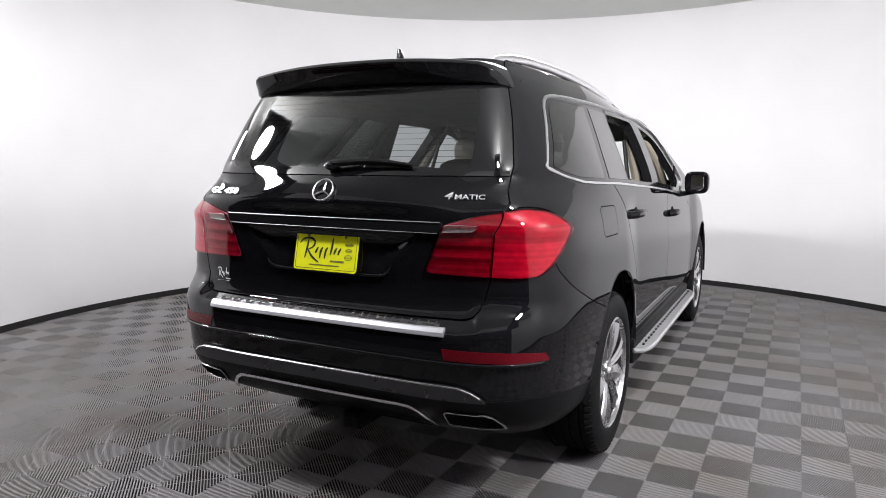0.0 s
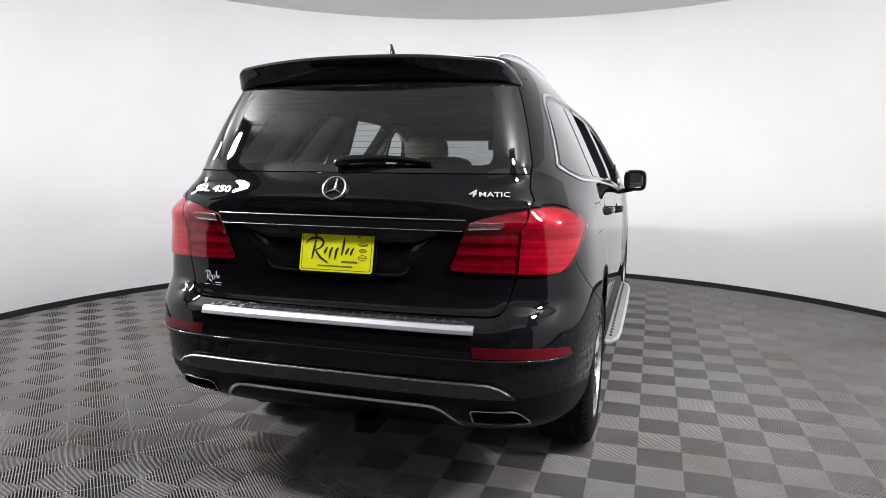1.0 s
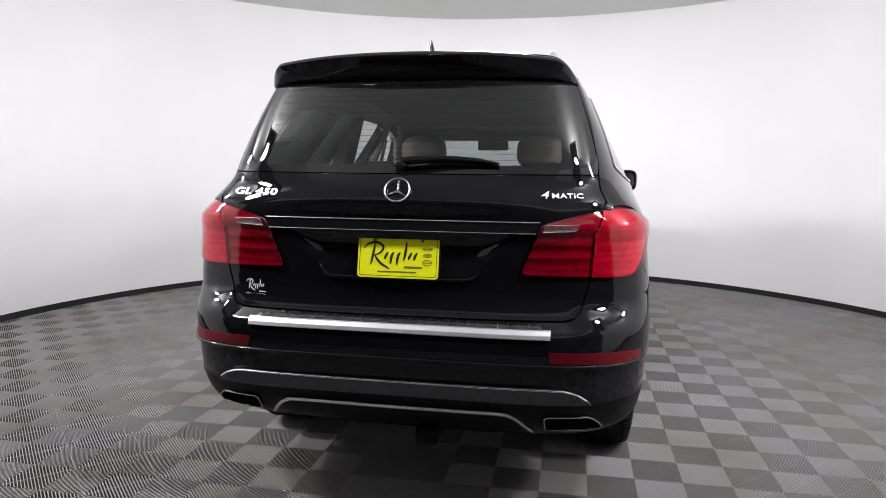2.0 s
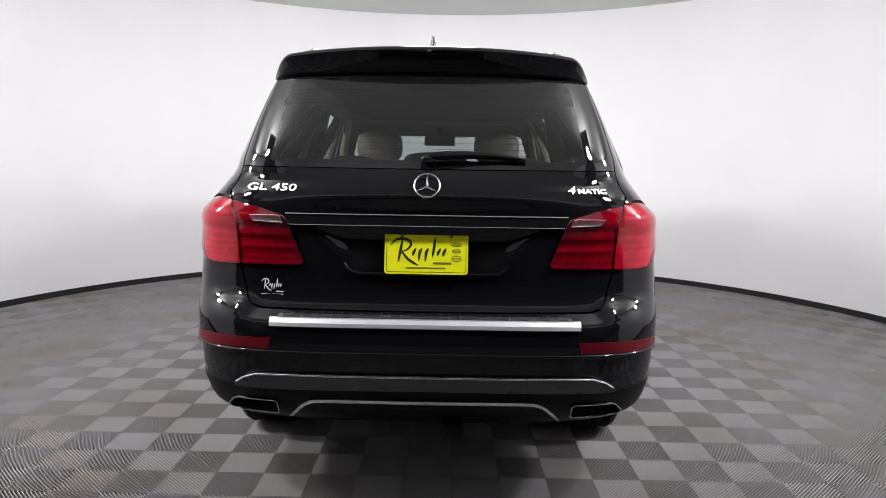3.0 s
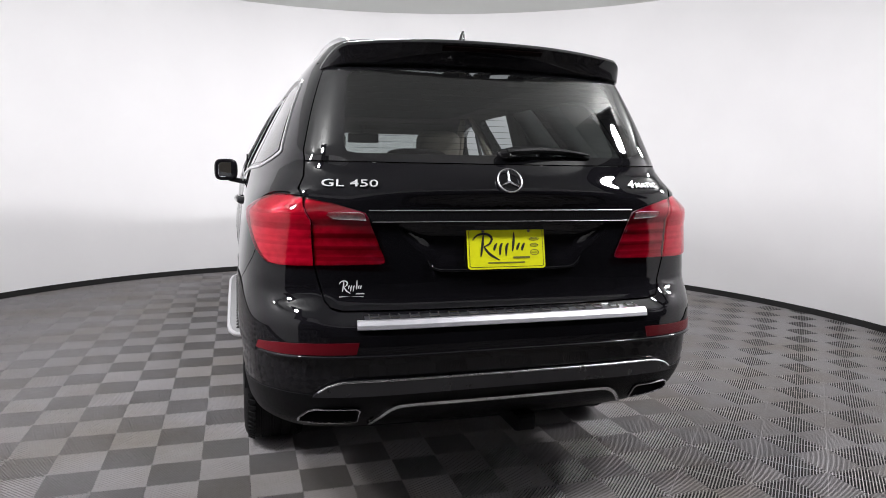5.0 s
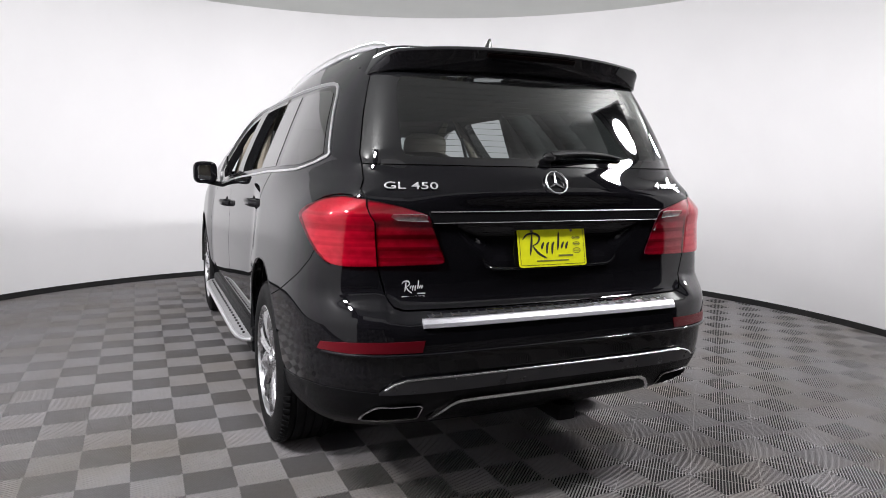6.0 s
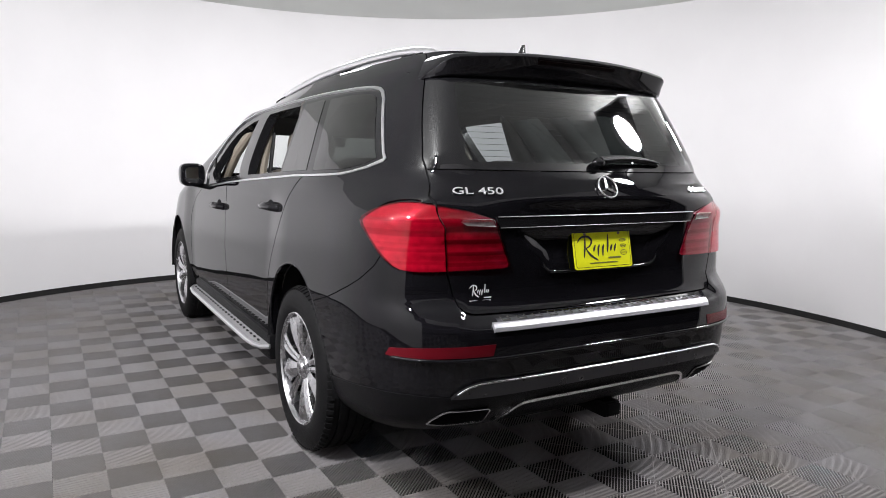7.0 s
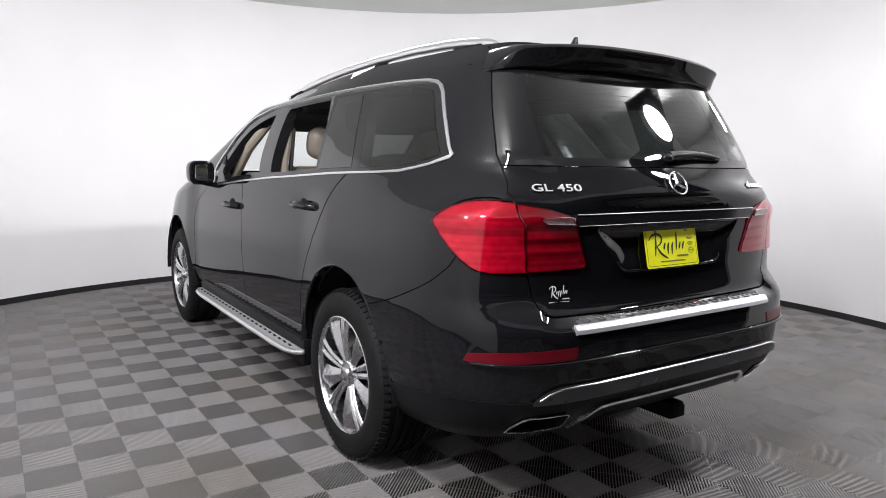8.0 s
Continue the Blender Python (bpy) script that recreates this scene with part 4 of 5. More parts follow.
# chrome edges of the strip
for z in (1.1675, 1.1275):
    bm = bmesh.new()
    xs = [0.512 * k / 30 - (0.0 if z > 1.15 else 0.012 * k / 30) for k in range(-30, 31)]
    path = []
    for x in xs:
        u = by_x(abs(x), z)[0]
        p = skin(u, z) + skin_normal(u, z) * 0.012
        path.append((p.x if x >= 0 else -p.x, p.y, z))
    tube(bm, path, 0.0021 if z > 1.15 else 0.0013, 6)
    part("strip_edge", bm, CHROME, tailgate, "thin chrome edge")

# raised lower lip of the plate's hollow
bm = bmesh.new()
path = []
for x, z in [(0.300, 0.990), (0.292, 0.972), (0.276, 0.958), (0.255, 0.952), (0.20, 0.950), (0.10, 0.9495), (0.0, 0.949)]:
    u = by_x(x, z)[0]
    p = skin(u, z) + skin_normal(u, z) * 0.0030
    path.append((p.x, p.y, p.z))
path = path + [(-x, y, z) for x, y, z in path[-2::-1]]
tube(bm, path, 0.0065, 12, 1.0, [0.3, 0.8] + [1] * 9 + [0.8, 0.3])
part("hollow_lip", bm, PAINT, tailgate, "rounded edge under the number plate")

def along_skin(line, out):
    """A path on the car's rear along (u, z) places, over both sides."""
    path = []
    for u, z in line:
        p = skin(u, z) + skin_normal(u, z) * out
        path.append((p.x, p.y, p.z))
    return [(-x, y, z) for x, y, z in path[:0:-1]] + path


# bright edge round the top of the skid trim, and the bumper's crease
bm = bmesh.new()
rim = [p for p in fine(DIFFUSER[:6], 0.02) if p[1] > 0.531][:-1]
rim = [p for k, p in enumerate(rim) if k == 0 or p[0] > rim[k - 1][0]]
tube(bm, along_skin(rim, 0.011), 0.0036, 10)
part("bumper_edge", bm, CHROME, bumper, "thin chrome edge")
bm = bmesh.new()
tube(bm, along_skin([by_x(0.875 * k / 40, 0.671) for k in range(41)], 0.0040), 0.0068, 12)
part("bumper_edge", bm, PAINT, bumper, "creased edge")

# round emblem: a ring with three plain arms
m = rear_pose(0, 1.270, 0.004)
bm = bmesh.new()
ring = [[m @ Vector(((0.046 + 0.0033 * math.cos(b)) * math.cos(a), (0.046 + 0.0033 * math.cos(b)) * math.sin(a), 0.006 + 0.0036 * math.sin(b))) for b in [2 * math.pi * j / 8 for j in range(8)]] for a in [2 * math.pi * i / 48 for i in range(49)]]
loft(bm, ring, caps=False)
bmesh.ops.remove_doubles(bm, verts=bm.verts[:], dist=1e-6)
emblem = part("emblem", bm, CHROME, tailgate, "round chrome badge")
for a in (90, 210, 330):
    d, s = Vector((math.cos(radians(a)), math.sin(radians(a)), 0)), Vector((-math.sin(radians(a)), math.cos(radians(a)), 0))
    bm = bmesh.new()
    base = [bm.verts.new(m @ p) for p in (s * 0.0055 + d * 0.004, d * 0.045 + s * 0.0012, d * 0.045 - s * 0.0012, -s * 0.0055 + d * 0.004, -d * 0.004)]
    peak = [bm.verts.new(m @ (p + Vector((0, 0, 0.008)))) for p in (Vector((0, 0, 0)), d * 0.044)]
    for face in ((base[0], base[1], peak[1], peak[0]), (base[1], base[2], peak[1]), (base[2], base[3], peak[0], peak[1]), (base[3], base[4], peak[0]), (base[4], base[0], peak[0])):
        bm.faces.new(face)
    part("badge_arm", bm, CHROME, emblem, smooth=False)


def letters(text, m, size, made, parent, name, label, wide=1.0, depth=0.002, skew=0.0):
    """Raised letters on a flat frame, centred at its origin."""
    data = bpy.data.curves.new("text", "FONT")
    data.body, data.size, data.extrude, data.align_x, data.align_y, data.shear, data.offset = text, size, depth, "CENTER", "CENTER", skew, 0.0001
    data.resolution_u = 3
    source = bpy.data.objects.new("text", data)
    mesh = source.to_mesh().copy()
    bpy.data.objects.remove(source)
    bpy.data.curves.remove(data)
    mesh.transform(m @ Matrix.Diagonal((wide, 1, 1, 1)))
    mesh.materials.append(made)
    ob = new(name, mesh)
    ob.parent = parent
    ob["label"] = label
    return ob


letters("GL 450", rear_pose(-0.5715, 1.255, 0.005), 0.042, BADGE, tailgate, "badge_letters", "raised chrome model letters", 1.58)
letters("4", rear_pose(0.523, 1.259, 0.005), 0.044, BADGE, tailgate, "badge_letters", "raised chrome letters", 1.35, skew=0.25)
letters("MATIC", rear_pose(0.604, 1.256, 0.005), 0.029, BADGE, tailgate, "badge_letters", "raised chrome letters", 1.32)

# number plate with a frame of ink, plain slanting strokes for the dealer mark and bars for the small print
plate_m = Matrix.Translation((0.0, -0.0175, 1.0275)) @ pose(0, 0, 0, 77.5, 0, 0)


def rounded(w, h, r, n=5):
    pts = []
    for cx, cy, a0 in ((w / 2 - r, h / 2 - r, 0), (-w / 2 + r, h / 2 - r, 90), (-w / 2 + r, -h / 2 + r, 180), (w / 2 - r, -h / 2 + r, 270)):
        pts += [(cx + r * math.cos(radians(a0 + 90 * k / n)), cy + r * math.sin(radians(a0 + 90 * k / n))) for k in range(n + 1)]
    return pts


bm = bmesh.new()
slab(bm, rounded(0.305, 0.152, 0.012), 0.003, plate_m @ pose(0, 0, -0.003))
plate = part("number_plate", bm, YELLOW, CAR, "bright yellow dealer plate", smooth=False)
bm = bmesh.new()
outer, inner = rounded(0.291, 0.138, 0.008), rounded(0.288, 0.135, 0.007)
vo, vi = [bm.verts.new(plate_m @ Vector((*p, 0.0006))) for p in outer], [bm.verts.new(plate_m @ Vector((*p, 0.0006))) for p in inner]
for k in range(len(vo)):
    bm.faces.new((vo[k], vo[(k + 1) % len(vo)], vi[(k + 1) % len(vo)], vi[k]))
part("plate_border", bm, INK, plate, "thin black border", smooth=False)


def strokes(m, lines, wide, made, parent, name, label):
    """Flat pen strokes, thick in the middle."""
    bm = bmesh.new()
    for line in lines:
        n = 14
        pts = []
        for k in range(n + 1):
            t = k / n * (len(line) - 1)
            i = min(int(t), len(line) - 2)
            p0, p1, p2, p3 = (Vector(line[min(max(j, 0), len(line) - 1)]) for j in (i - 1, i, i + 1, i + 2))
            f = t - i
            pts.append(0.5 * (2 * p1 + (p2 - p0) * f + (2 * p0 - 5 * p1 + 4 * p2 - p3) * f**2 + (3 * p1 - p0 - 3 * p2 + p3) * f**3))
        left, right = [], []
        for k, p in enumerate(pts):
            d = (pts[min(k + 1, n)] - pts[max(k - 1, 0)]).normalized()
            w = wide * (0.35 + 0.65 * math.sin(math.pi * k / n)) / 2
            left.append(bm.verts.new(m @ Vector((p.x - d.y * w, p.y + d.x * w, 0.0008))))
            right.append(bm.verts.new(m @ Vector((p.x + d.y * w, p.y - d.x * w, 0.0008))))
        for k in range(n):
            bm.faces.new((left[k], left[k + 1], right[k + 1], right[k]))
    return part(name, bm, made, parent, label, smooth=False)


SCRIPT = [[(-0.131, 0.030), (-0.112, 0.049), (-0.078, 0.053), (-0.057, 0.038), (-0.066, 0.017), (-0.089, 0.006)], [(-0.089, 0.050), (-0.094, 0.012), (-0.102, -0.030)],
          [(-0.089, 0.006), (-0.066, -0.022), (-0.030, -0.043)], [(0.031, 0.058), (0.028, 0.020), (0.022, -0.012)]]
SCRIPT += [[(x + 0.008, 0.019), (x, 0.004), (x - 0.004, low)] for x, low in ((-0.046, -0.008), (-0.024, -0.026), (0.000, -0.028), (0.044, -0.008), (0.064, -0.010))]
strokes(plate_m, SCRIPT, 0.0095, INK, plate, "plate_strokes", "black slanting strokes")
bm = bmesh.new()
for x, y, w, h in ((0.058, -0.035, 0.066, 0.0070), (-0.002, -0.053, 0.145, 0.0045)):
    box(bm, (w, h, 0.0006), plate_m @ pose(x, y, 0.0008))
for y, w, h in ((0.033, 0.020, 0.0065), (0.010, 0.016, 0.0075), (-0.017, 0.018, 0.011)):
    turns = [2 * math.pi * k / 24 for k in range(24)]
    outer = [bm.verts.new(plate_m @ Vector((0.110 + w * math.cos(a), y + h * math.sin(a), 0.0010))) for a in turns]
    inner = [bm.verts.new(plate_m @ Vector((0.110 + (w - 0.0022) * math.cos(a), y + (h - 0.0022) * math.sin(a), 0.0010))) for a in turns]
    for k in range(24):
        bm.faces.new((outer[k], outer[(k + 1) % 24], inner[(k + 1) % 24], inner[k]))
    box(bm, (1.5 * w, 0.0024, 0.0006), plate_m @ pose(0.110, y, 0.0008))
part("plate_bars", bm, material("grey_print", (0.16, 0.16, 0.03), 0.5), plate, "small dark print bars", smooth=False)
for x in (-0.09, 0.09):
    bm = bmesh.new()
    bmesh.ops.create_cone(bm, cap_ends=True, segments=14, radius1=0.006, radius2=0.005, depth=0.004, matrix=plate_m @ pose(x, 0.063, 0.002))
    part("plate_screw", bm, STEEL, plate)

# white dealer decal on the tailgate's lower corner
m = rear_pose(-0.566, 0.890, 0.0012)
decal = strokes(m, [[(x * 0.38 + 0.004, y * 0.46 + 0.006) for x, y in line] for line in SCRIPT], 0.0050, STICKER, tailgate, "decal_strokes", "white decal of slanting strokes")
bm = bmesh.new()
for x, y, w, h in ((0.026, -0.015, 0.030, 0.0040), (-0.004, -0.026, 0.084, 0.0042)):
    box(bm, (w, h, 0.0006), m @ pose(x, y, 0.0006))
part("decal_bars", bm, STICKER, decal, smooth=False)

# heater wires in the rear window
for k in range(13):
    z = 1.385 + 0.0225 * k
    bm = bmesh.new()
    line = [by_x(0.55 * i / 16, z) for i in range(17)]
    tube(bm, along_skin(line, -0.004), 0.0007, 4)
    part("heater_wire", bm, DARK, tailgate)

# rear wiper
bm = bmesh.new()
u = by_x(0.0, 1.355)[0]
base = skin(0, 1.357) + skin_normal(0, 1.357) * 0.020
path = []
for k in range(13):
    s = k / 12
    x, z = 0.004 + 0.355 * s, 1.360 + 0.016 * math.sin(math.pi * s * 0.9) - 0.002 * s
    uu = by_x(max(x, 0.0001), z)[0]
    p = skin(uu, z) + skin_normal(uu, z) * (0.030 - 0.014 * s)
    path.append(tuple(p))
tube(bm, path, 0.0165, 10, 1.0, [0.9, 1.0, 1.0, 0.95, 0.9, 0.82, 0.75, 0.68, 0.6, 0.52, 0.44, 0.36, 0.22])
wiper = part("rear_wiper", bm, PLASTIC, tailgate, "black rear wiper arm")
bm = bmesh.new()
tube(bm, [(p[0], p[1] + 0.008, p[2] - 0.010) for p in path[3:]], 0.006, 6)
part("wiper_blade", bm, RUBBER, wiper, "rubber blade")
bm = bmesh.new()
bmesh.ops.create_uvsphere(bm, u_segments=18, v_segments=12, radius=1, matrix=Matrix.Translation(base) @ Matrix.Diagonal((0.030, 0.022, 0.020, 1)))
part("wiper_hub", bm, GLOSS_BLACK, wiper, "rounded wiper cap")


# chrome-fronted step on the bumper with raised ribs
def ledge(x, back, z):
    """A place on the bumper's step: so far in from its front edge."""
    u = by_x(abs(x), 0.775)[0]
    p = skin(u, 0.775)
    return Vector((x, p.y + back, z))


xs = [0.562 * k / 40 for k in range(-40, 41)]
bm = bmesh.new()
loft(bm, [[ledge(x, -0.003, 0.762), ledge(x, -0.0125, 0.767), ledge(x, -0.0085, 0.780), ledge(x, 0.002, 0.794), ledge(x, 0.010, 0.797), ledge(x, 0.010, 0.762)] for x in xs])
sill = part("sill_plate", bm, BRIGHT, bumper, "brushed metal sill plate", sharp=15)
bm = bmesh.new()
loft(bm, [[ledge(x, 0.009, 0.780), ledge(x, 0.009, 0.797), ledge(x, 0.045, 0.808), ledge(x, 0.080, 0.812), ledge(x, 0.080, 0.780)] for x in [0.95 * x for x in xs]])
pad = part("step_pad", bm, PAD, sill, "dark metal step pad")
for k in range(15):
    x = -0.50 + k * 0.0715
    bm = bmesh.new()
    m = Matrix.Translation(ledge(x, 0.026, 0.8045)) @ pose(0, 0, 0, 15, 0, 0)
    for y, w, sx, sy in ((-0.013, 0, 0.034, 0.0032), (0, -0.0165, 0.0032, 0.026), (0, 0.0165, 0.0032, 0.026)):
        box(bm, (sx, sy, 0.005), m @ pose(w, y, 0.001), 0.001, 1)
    part("step_rib", bm, STEEL, pad)

# tow hitch under the bumper
bm = bmesh.new()
box(bm, (0.085, 0.26, 0.068), pose(0.105, 0.12, 0.345), 0.012)
box(bm, (0.62, 0.09, 0.08), pose(0.05, 0.26, 0.325), 0.02)
hitch = part("tow_hitch", bm, HITCH, CAR, "black tow hitch receiver")
bm = bmesh.new()
box(bm, (0.064, 0.02, 0.050), pose(0.105, -0.012, 0.345), 0.006)
part("hitch_mouth", bm, DARK, hitch)


# ---- wheels ----
def wheel(side, mid):
    """Alloy wheel with five pairs of narrow spokes and five broad ones, tyre, brake and hub; the face points outwards."""
    turn = pose(0, 0, 0, 0, 0, 0 if side > 0 else 180)
    place = pose(side * 0.795, mid, 0.385) @ turn
    bm = bmesh.new()
    lathe(bm, ((0.260, 0.110), (0.266, 0.127), (0.260, 0.130), (0.2545, 0.124), (0.252, 0.106), (0.256, 0.104), (0.260, 0.110)), 64)
    bmesh.ops.transform(bm, matrix=place, verts=bm.verts[:])
    rim = part("wheel", bm, ALLOY, CAR, "silver alloy wheel with paired and broad spokes")
    bm = bmesh.new()
    lathe(bm, ((0.2535, 0.106), (0.243, 0.06), (0.236, -0.02), (0.243, -0.10), (0.262, -0.118)), 64)
    bmesh.ops.transform(bm, matrix=place, verts=bm.verts[:])
    part("wheel_barrel", bm, GREYSILVER, rim, "dark silver inside of the wheel")
    for k in range(10):
        broad = k % 2
        for lean in ((0,) if broad else (-1, 1)):
            bm = bmesh.new()
            rings = []
            for t in [i / 9 for i in range(10)]:
                r = 0.038 + 0.216 * t
                a = radians(36 * k + 18) + lean * (radians(10) * (1 - t) ** 2 + radians(6.2) * t**0.8)
                w = 0.018 + 0.048 * t**1.2 if broad else 0.0080 + 0.0085 * t
                face = 0.104 + 0.016 * math.sin(math.pi * t * 0.8) - 0.012 * (1 - t)
                ridge, edge = (0.003, -0.008 - 0.012 * t) if broad else (0.006, -0.004)
                d, n = Vector((0, math.cos(a), math.sin(a))), Vector((0, -math.sin(a), math.cos(a)))
                rings.append([d * r + n * b + Vector((x, 0, 0)) for b, x in ((-w * 0.7, face - 0.045), (-w, face + edge), (-w * 0.86, face + edge + 0.003), (-w * 0.10, face + ridge), (w * 0.10, face + ridge), (w * 0.86, face + edge + 0.003), (w, face + edge), (w * 0.7, face - 0.045))])
            loft(bm, rings)
            bmesh.ops.transform(bm, matrix=place, verts=bm.verts[:])
            part("spoke", bm, ALLOY, rim, "broad ridged spoke" if broad else "", sharp=14)
    bm = bmesh.new()
    lathe(bm, ((0.001, 0.122), (0.026, 0.121), (0.033, 0.116), (0.036, 0.108), (0.056, 0.104), (0.060, 0.095), (0.060, 0.03)), 32)
    bmesh.ops.transform(bm, matrix=place, verts=bm.verts[:])
    part("hub_cap", bm, ALLOY, rim, "silver hub cap")
    bm = bmesh.new()
    lathe(bm, ((0.07, 0.035), (0.185, 0.035), (0.187, 0.02), (0.185, 0.005), (0.07, 0.005)), 40)
    bmesh.ops.transform(bm, matrix=place, verts=bm.verts[:])
    part("brake_disc", bm, STEEL, rim, "grey steel brake disc")
    bm = bmesh.new()
    lathe(bm, ((0.238, -0.03), (0.06, -0.03), (0.001, -0.03)), 40)
    bmesh.ops.transform(bm, matrix=place, verts=bm.verts[:])
    part("wheel_back", bm, DARK, rim, "dark wheel inside")
    bm = bmesh.new()
    half = [(0.258, 0.122), (0.272, 0.132), (0.300, 0.137), (0.328, 0.135), (0.352, 0.128), (0.366, 0.120), (0.3745, 0.112), (0.381, 0.100), (0.381, 0.070), (0.374, 0.069), (0.374, 0.060), (0.3835, 0.059), (0.3845, 0.026), (0.376, 0.025), (0.376, 0.014), (0.385, 0.013)]
    lathe(bm, half + [(r, -x) for r, x in half[::-1]], 96)
    bmesh.ops.transform(bm, matrix=place, verts=bm.verts[:])
    tyre = part("tyre", bm, RUBBER, rim, "black rubber tyre")
    bm = bmesh.new()
    for k in range(72):
        a = 2 * math.pi * k / 72
        for x0, off in ((0.105, 0), (-0.105, 0.5)):
            b = a + off * 2 * math.pi / 72
            box(bm, (0.030, 0.017, 0.010), Matrix.Rotation(b, 4, "X") @ pose(x0, 0, 0.3785) @ pose(0, 0, 0, 0, 24 if x0 > 0 else -24, 0))
    bmesh.ops.transform(bm, matrix=place, verts=bm.verts[:])
    tagged(part("tread", bm, RUBBER, tyre, smooth=False), "shoulder tread blocks", kind="stuff")


for side in BOTH:
    for mid in (1.004, 4.08):
        wheel(side, mid)

# ---- running boards ----
for side in BOTH:
    outline = [(0.86, 1.50), (0.93, 1.435), (0.968, 1.455), (0.992, 1.53), (1.000, 1.66), (1.003, 2.4), (1.000, 3.15), (0.985, 3.30), (0.955, 3.375), (0.92, 3.385), (0.86, 3.33)]
    pts = [(side * x, y) for x, y in outline]
    bm = bmesh.new()
    slab(bm, pts if side > 0 else pts[::-1], 0.022, pose(0, 0, 0.372))
    board = part("running_board", bm, BOARD, CAR, "silver running board with rubber studs", smooth=False)
    bm = bmesh.new()
    tube(bm, [(side * x, y, 0.384) for x, y in outline[1:-1]], 0.013, 10)
    part("board_edge", bm, SATIN, board, "rounded bright edge")
    for row, x in enumerate((0.895, 0.925, 0.955)):
        for k in range(24):
            y = 1.56 + k * 0.075 + (row % 2) * 0.0375
            bm = bmesh.new()
            box(bm, (0.013, 0.036, 0.006), pose(side * x, y, 0.3955, 0, 0, side * 8), 0.002, 1)
            part("rubber_stud", bm, RUBBER, board)
    bm = bmesh.new()
    box(bm, (0.05, 1.98, 0.14), pose(side * 0.905, 2.43, 0.375, 0, 0, 0), 0.02)
    part("sill_panel", bm, PLASTIC, CAR, "black sill panel behind the running board")

# ---- door mirrors ----
for side in BOTH:
    bm = bmesh.new()
    rings = []
    for s, y in ((0.86, 2.940), (0.97, 2.948), (1.0, 2.975), (0.97, 3.03), (0.86, 3.08), (0.62, 3.115), (0.25, 3.13)):
        rings.append([Vector((side * (1.018 + 0.083 * s * c), y, 1.243 + 0.080 * s * d)) for c, d in [(math.copysign(abs(math.cos(a)) ** 0.55, math.cos(a)), math.copysign(abs(math.sin(a)) ** 0.55, math.sin(a))) for a in [2 * math.pi * k / 32 for k in range(32)]]])
    loft(bm, rings)
    mirror = part("door_mirror", bm, PAINT, CAR, "black door mirror")
    bm = bmesh.new()
    slab(bm, [(x, y) for x, y in rounded(0.112, 0.106, 0.026)], 0.003, Matrix.Translation((side * 1.018, 2.930, 1.243)) @ pose(0, 0, 0, 90, 0, side * -20))
    part("mirror_glass", bm, MIRROR, mirror, "mirror glass", smooth=False)
    bm = bmesh.new()
    box(bm, (0.13, 0.07, 0.035), pose(side * 0.945, 3.02, 1.165, 0, side * -12, 0), 0.014)
    part("mirror_foot", bm, PLASTIC, mirror, "black mirror foot")
    bm = bmesh.new()
    slab(bm, [(2.93, 1.20), (3.05, 1.19), (2.93, 1.36), (2.90, 1.36)], 0.01, Matrix(((0, 0, side, side * 0.862), (1, 0, 0, 0), (0, 1, 0, 0), (0, 0, 0, 1))))
    part("mirror_corner", bm, PLASTIC, mirror, "black corner panel", smooth=False)

# ---- cabin ----
bm = bmesh.new()
box(bm, (1.62, 3.1, 0.04), pose(0, 1.95, 0.52), 0.01)
part("cabin_floor", bm, CABIN_BLACK, CAR, "dark cabin floor")


def cushion(bm, size, m, bulge=0.04):
    """A padded block with rounded edges."""
    box(bm, size, m, min(size) * 0.42, 4)


def seat(x, y, wide, group, rest=0.0, low=0.0):
    m = pose(x, y, 0.56)
    bm = bmesh.new()
    cushion(bm, (wide, 0.52, 0.16), m @ pose(0, 0.10, 0.22 - low, 6, 0, 0))
    made = part("seat", bm, BEIGE, CAR, "beige leather seat")
    bm = bmesh.new()
    cushion(bm, (wide, 0.15, 0.62), m @ pose(0, -0.20, 0.50 - low, 14 + rest, 0, 0))
    part("seat_back", bm, BEIGE, made, "beige padded backrest")
    return made


def headrest(parent, x, y, z, w=0.27, h=0.19):
    bm = bmesh.new()
    rings = []
    for s, d in ((0.30, -0.068), (0.72, -0.062), (0.90, -0.045), (1.0, -0.015), (1.0, 0.020), (0.90, 0.048), (0.70, 0.062), (0.30, 0.066)):
        rings.append([pose(x, y, z, 10, 0, 0) @ Vector((w / 2 * s * math.copysign(abs(math.cos(a)) ** 0.62, math.cos(a)), d, h / 2 * s * math.copysign(abs(math.sin(a)) ** 0.62, math.sin(a)))) for a in [2 * math.pi * k / 28 for k in range(28)]])
    loft(bm, rings)
    made = part("headrest", bm, BEIGE, parent, "beige headrest")
    for dx in (-0.05, 0.05):
        bm = bmesh.new()
        tube(bm, [(x + dx, y, z - h / 2 - 0.10), (x + dx, y, z - h / 2 + 0.03)], 0.007, 8)
        part("headrest_post", bm, CHROME, parent)


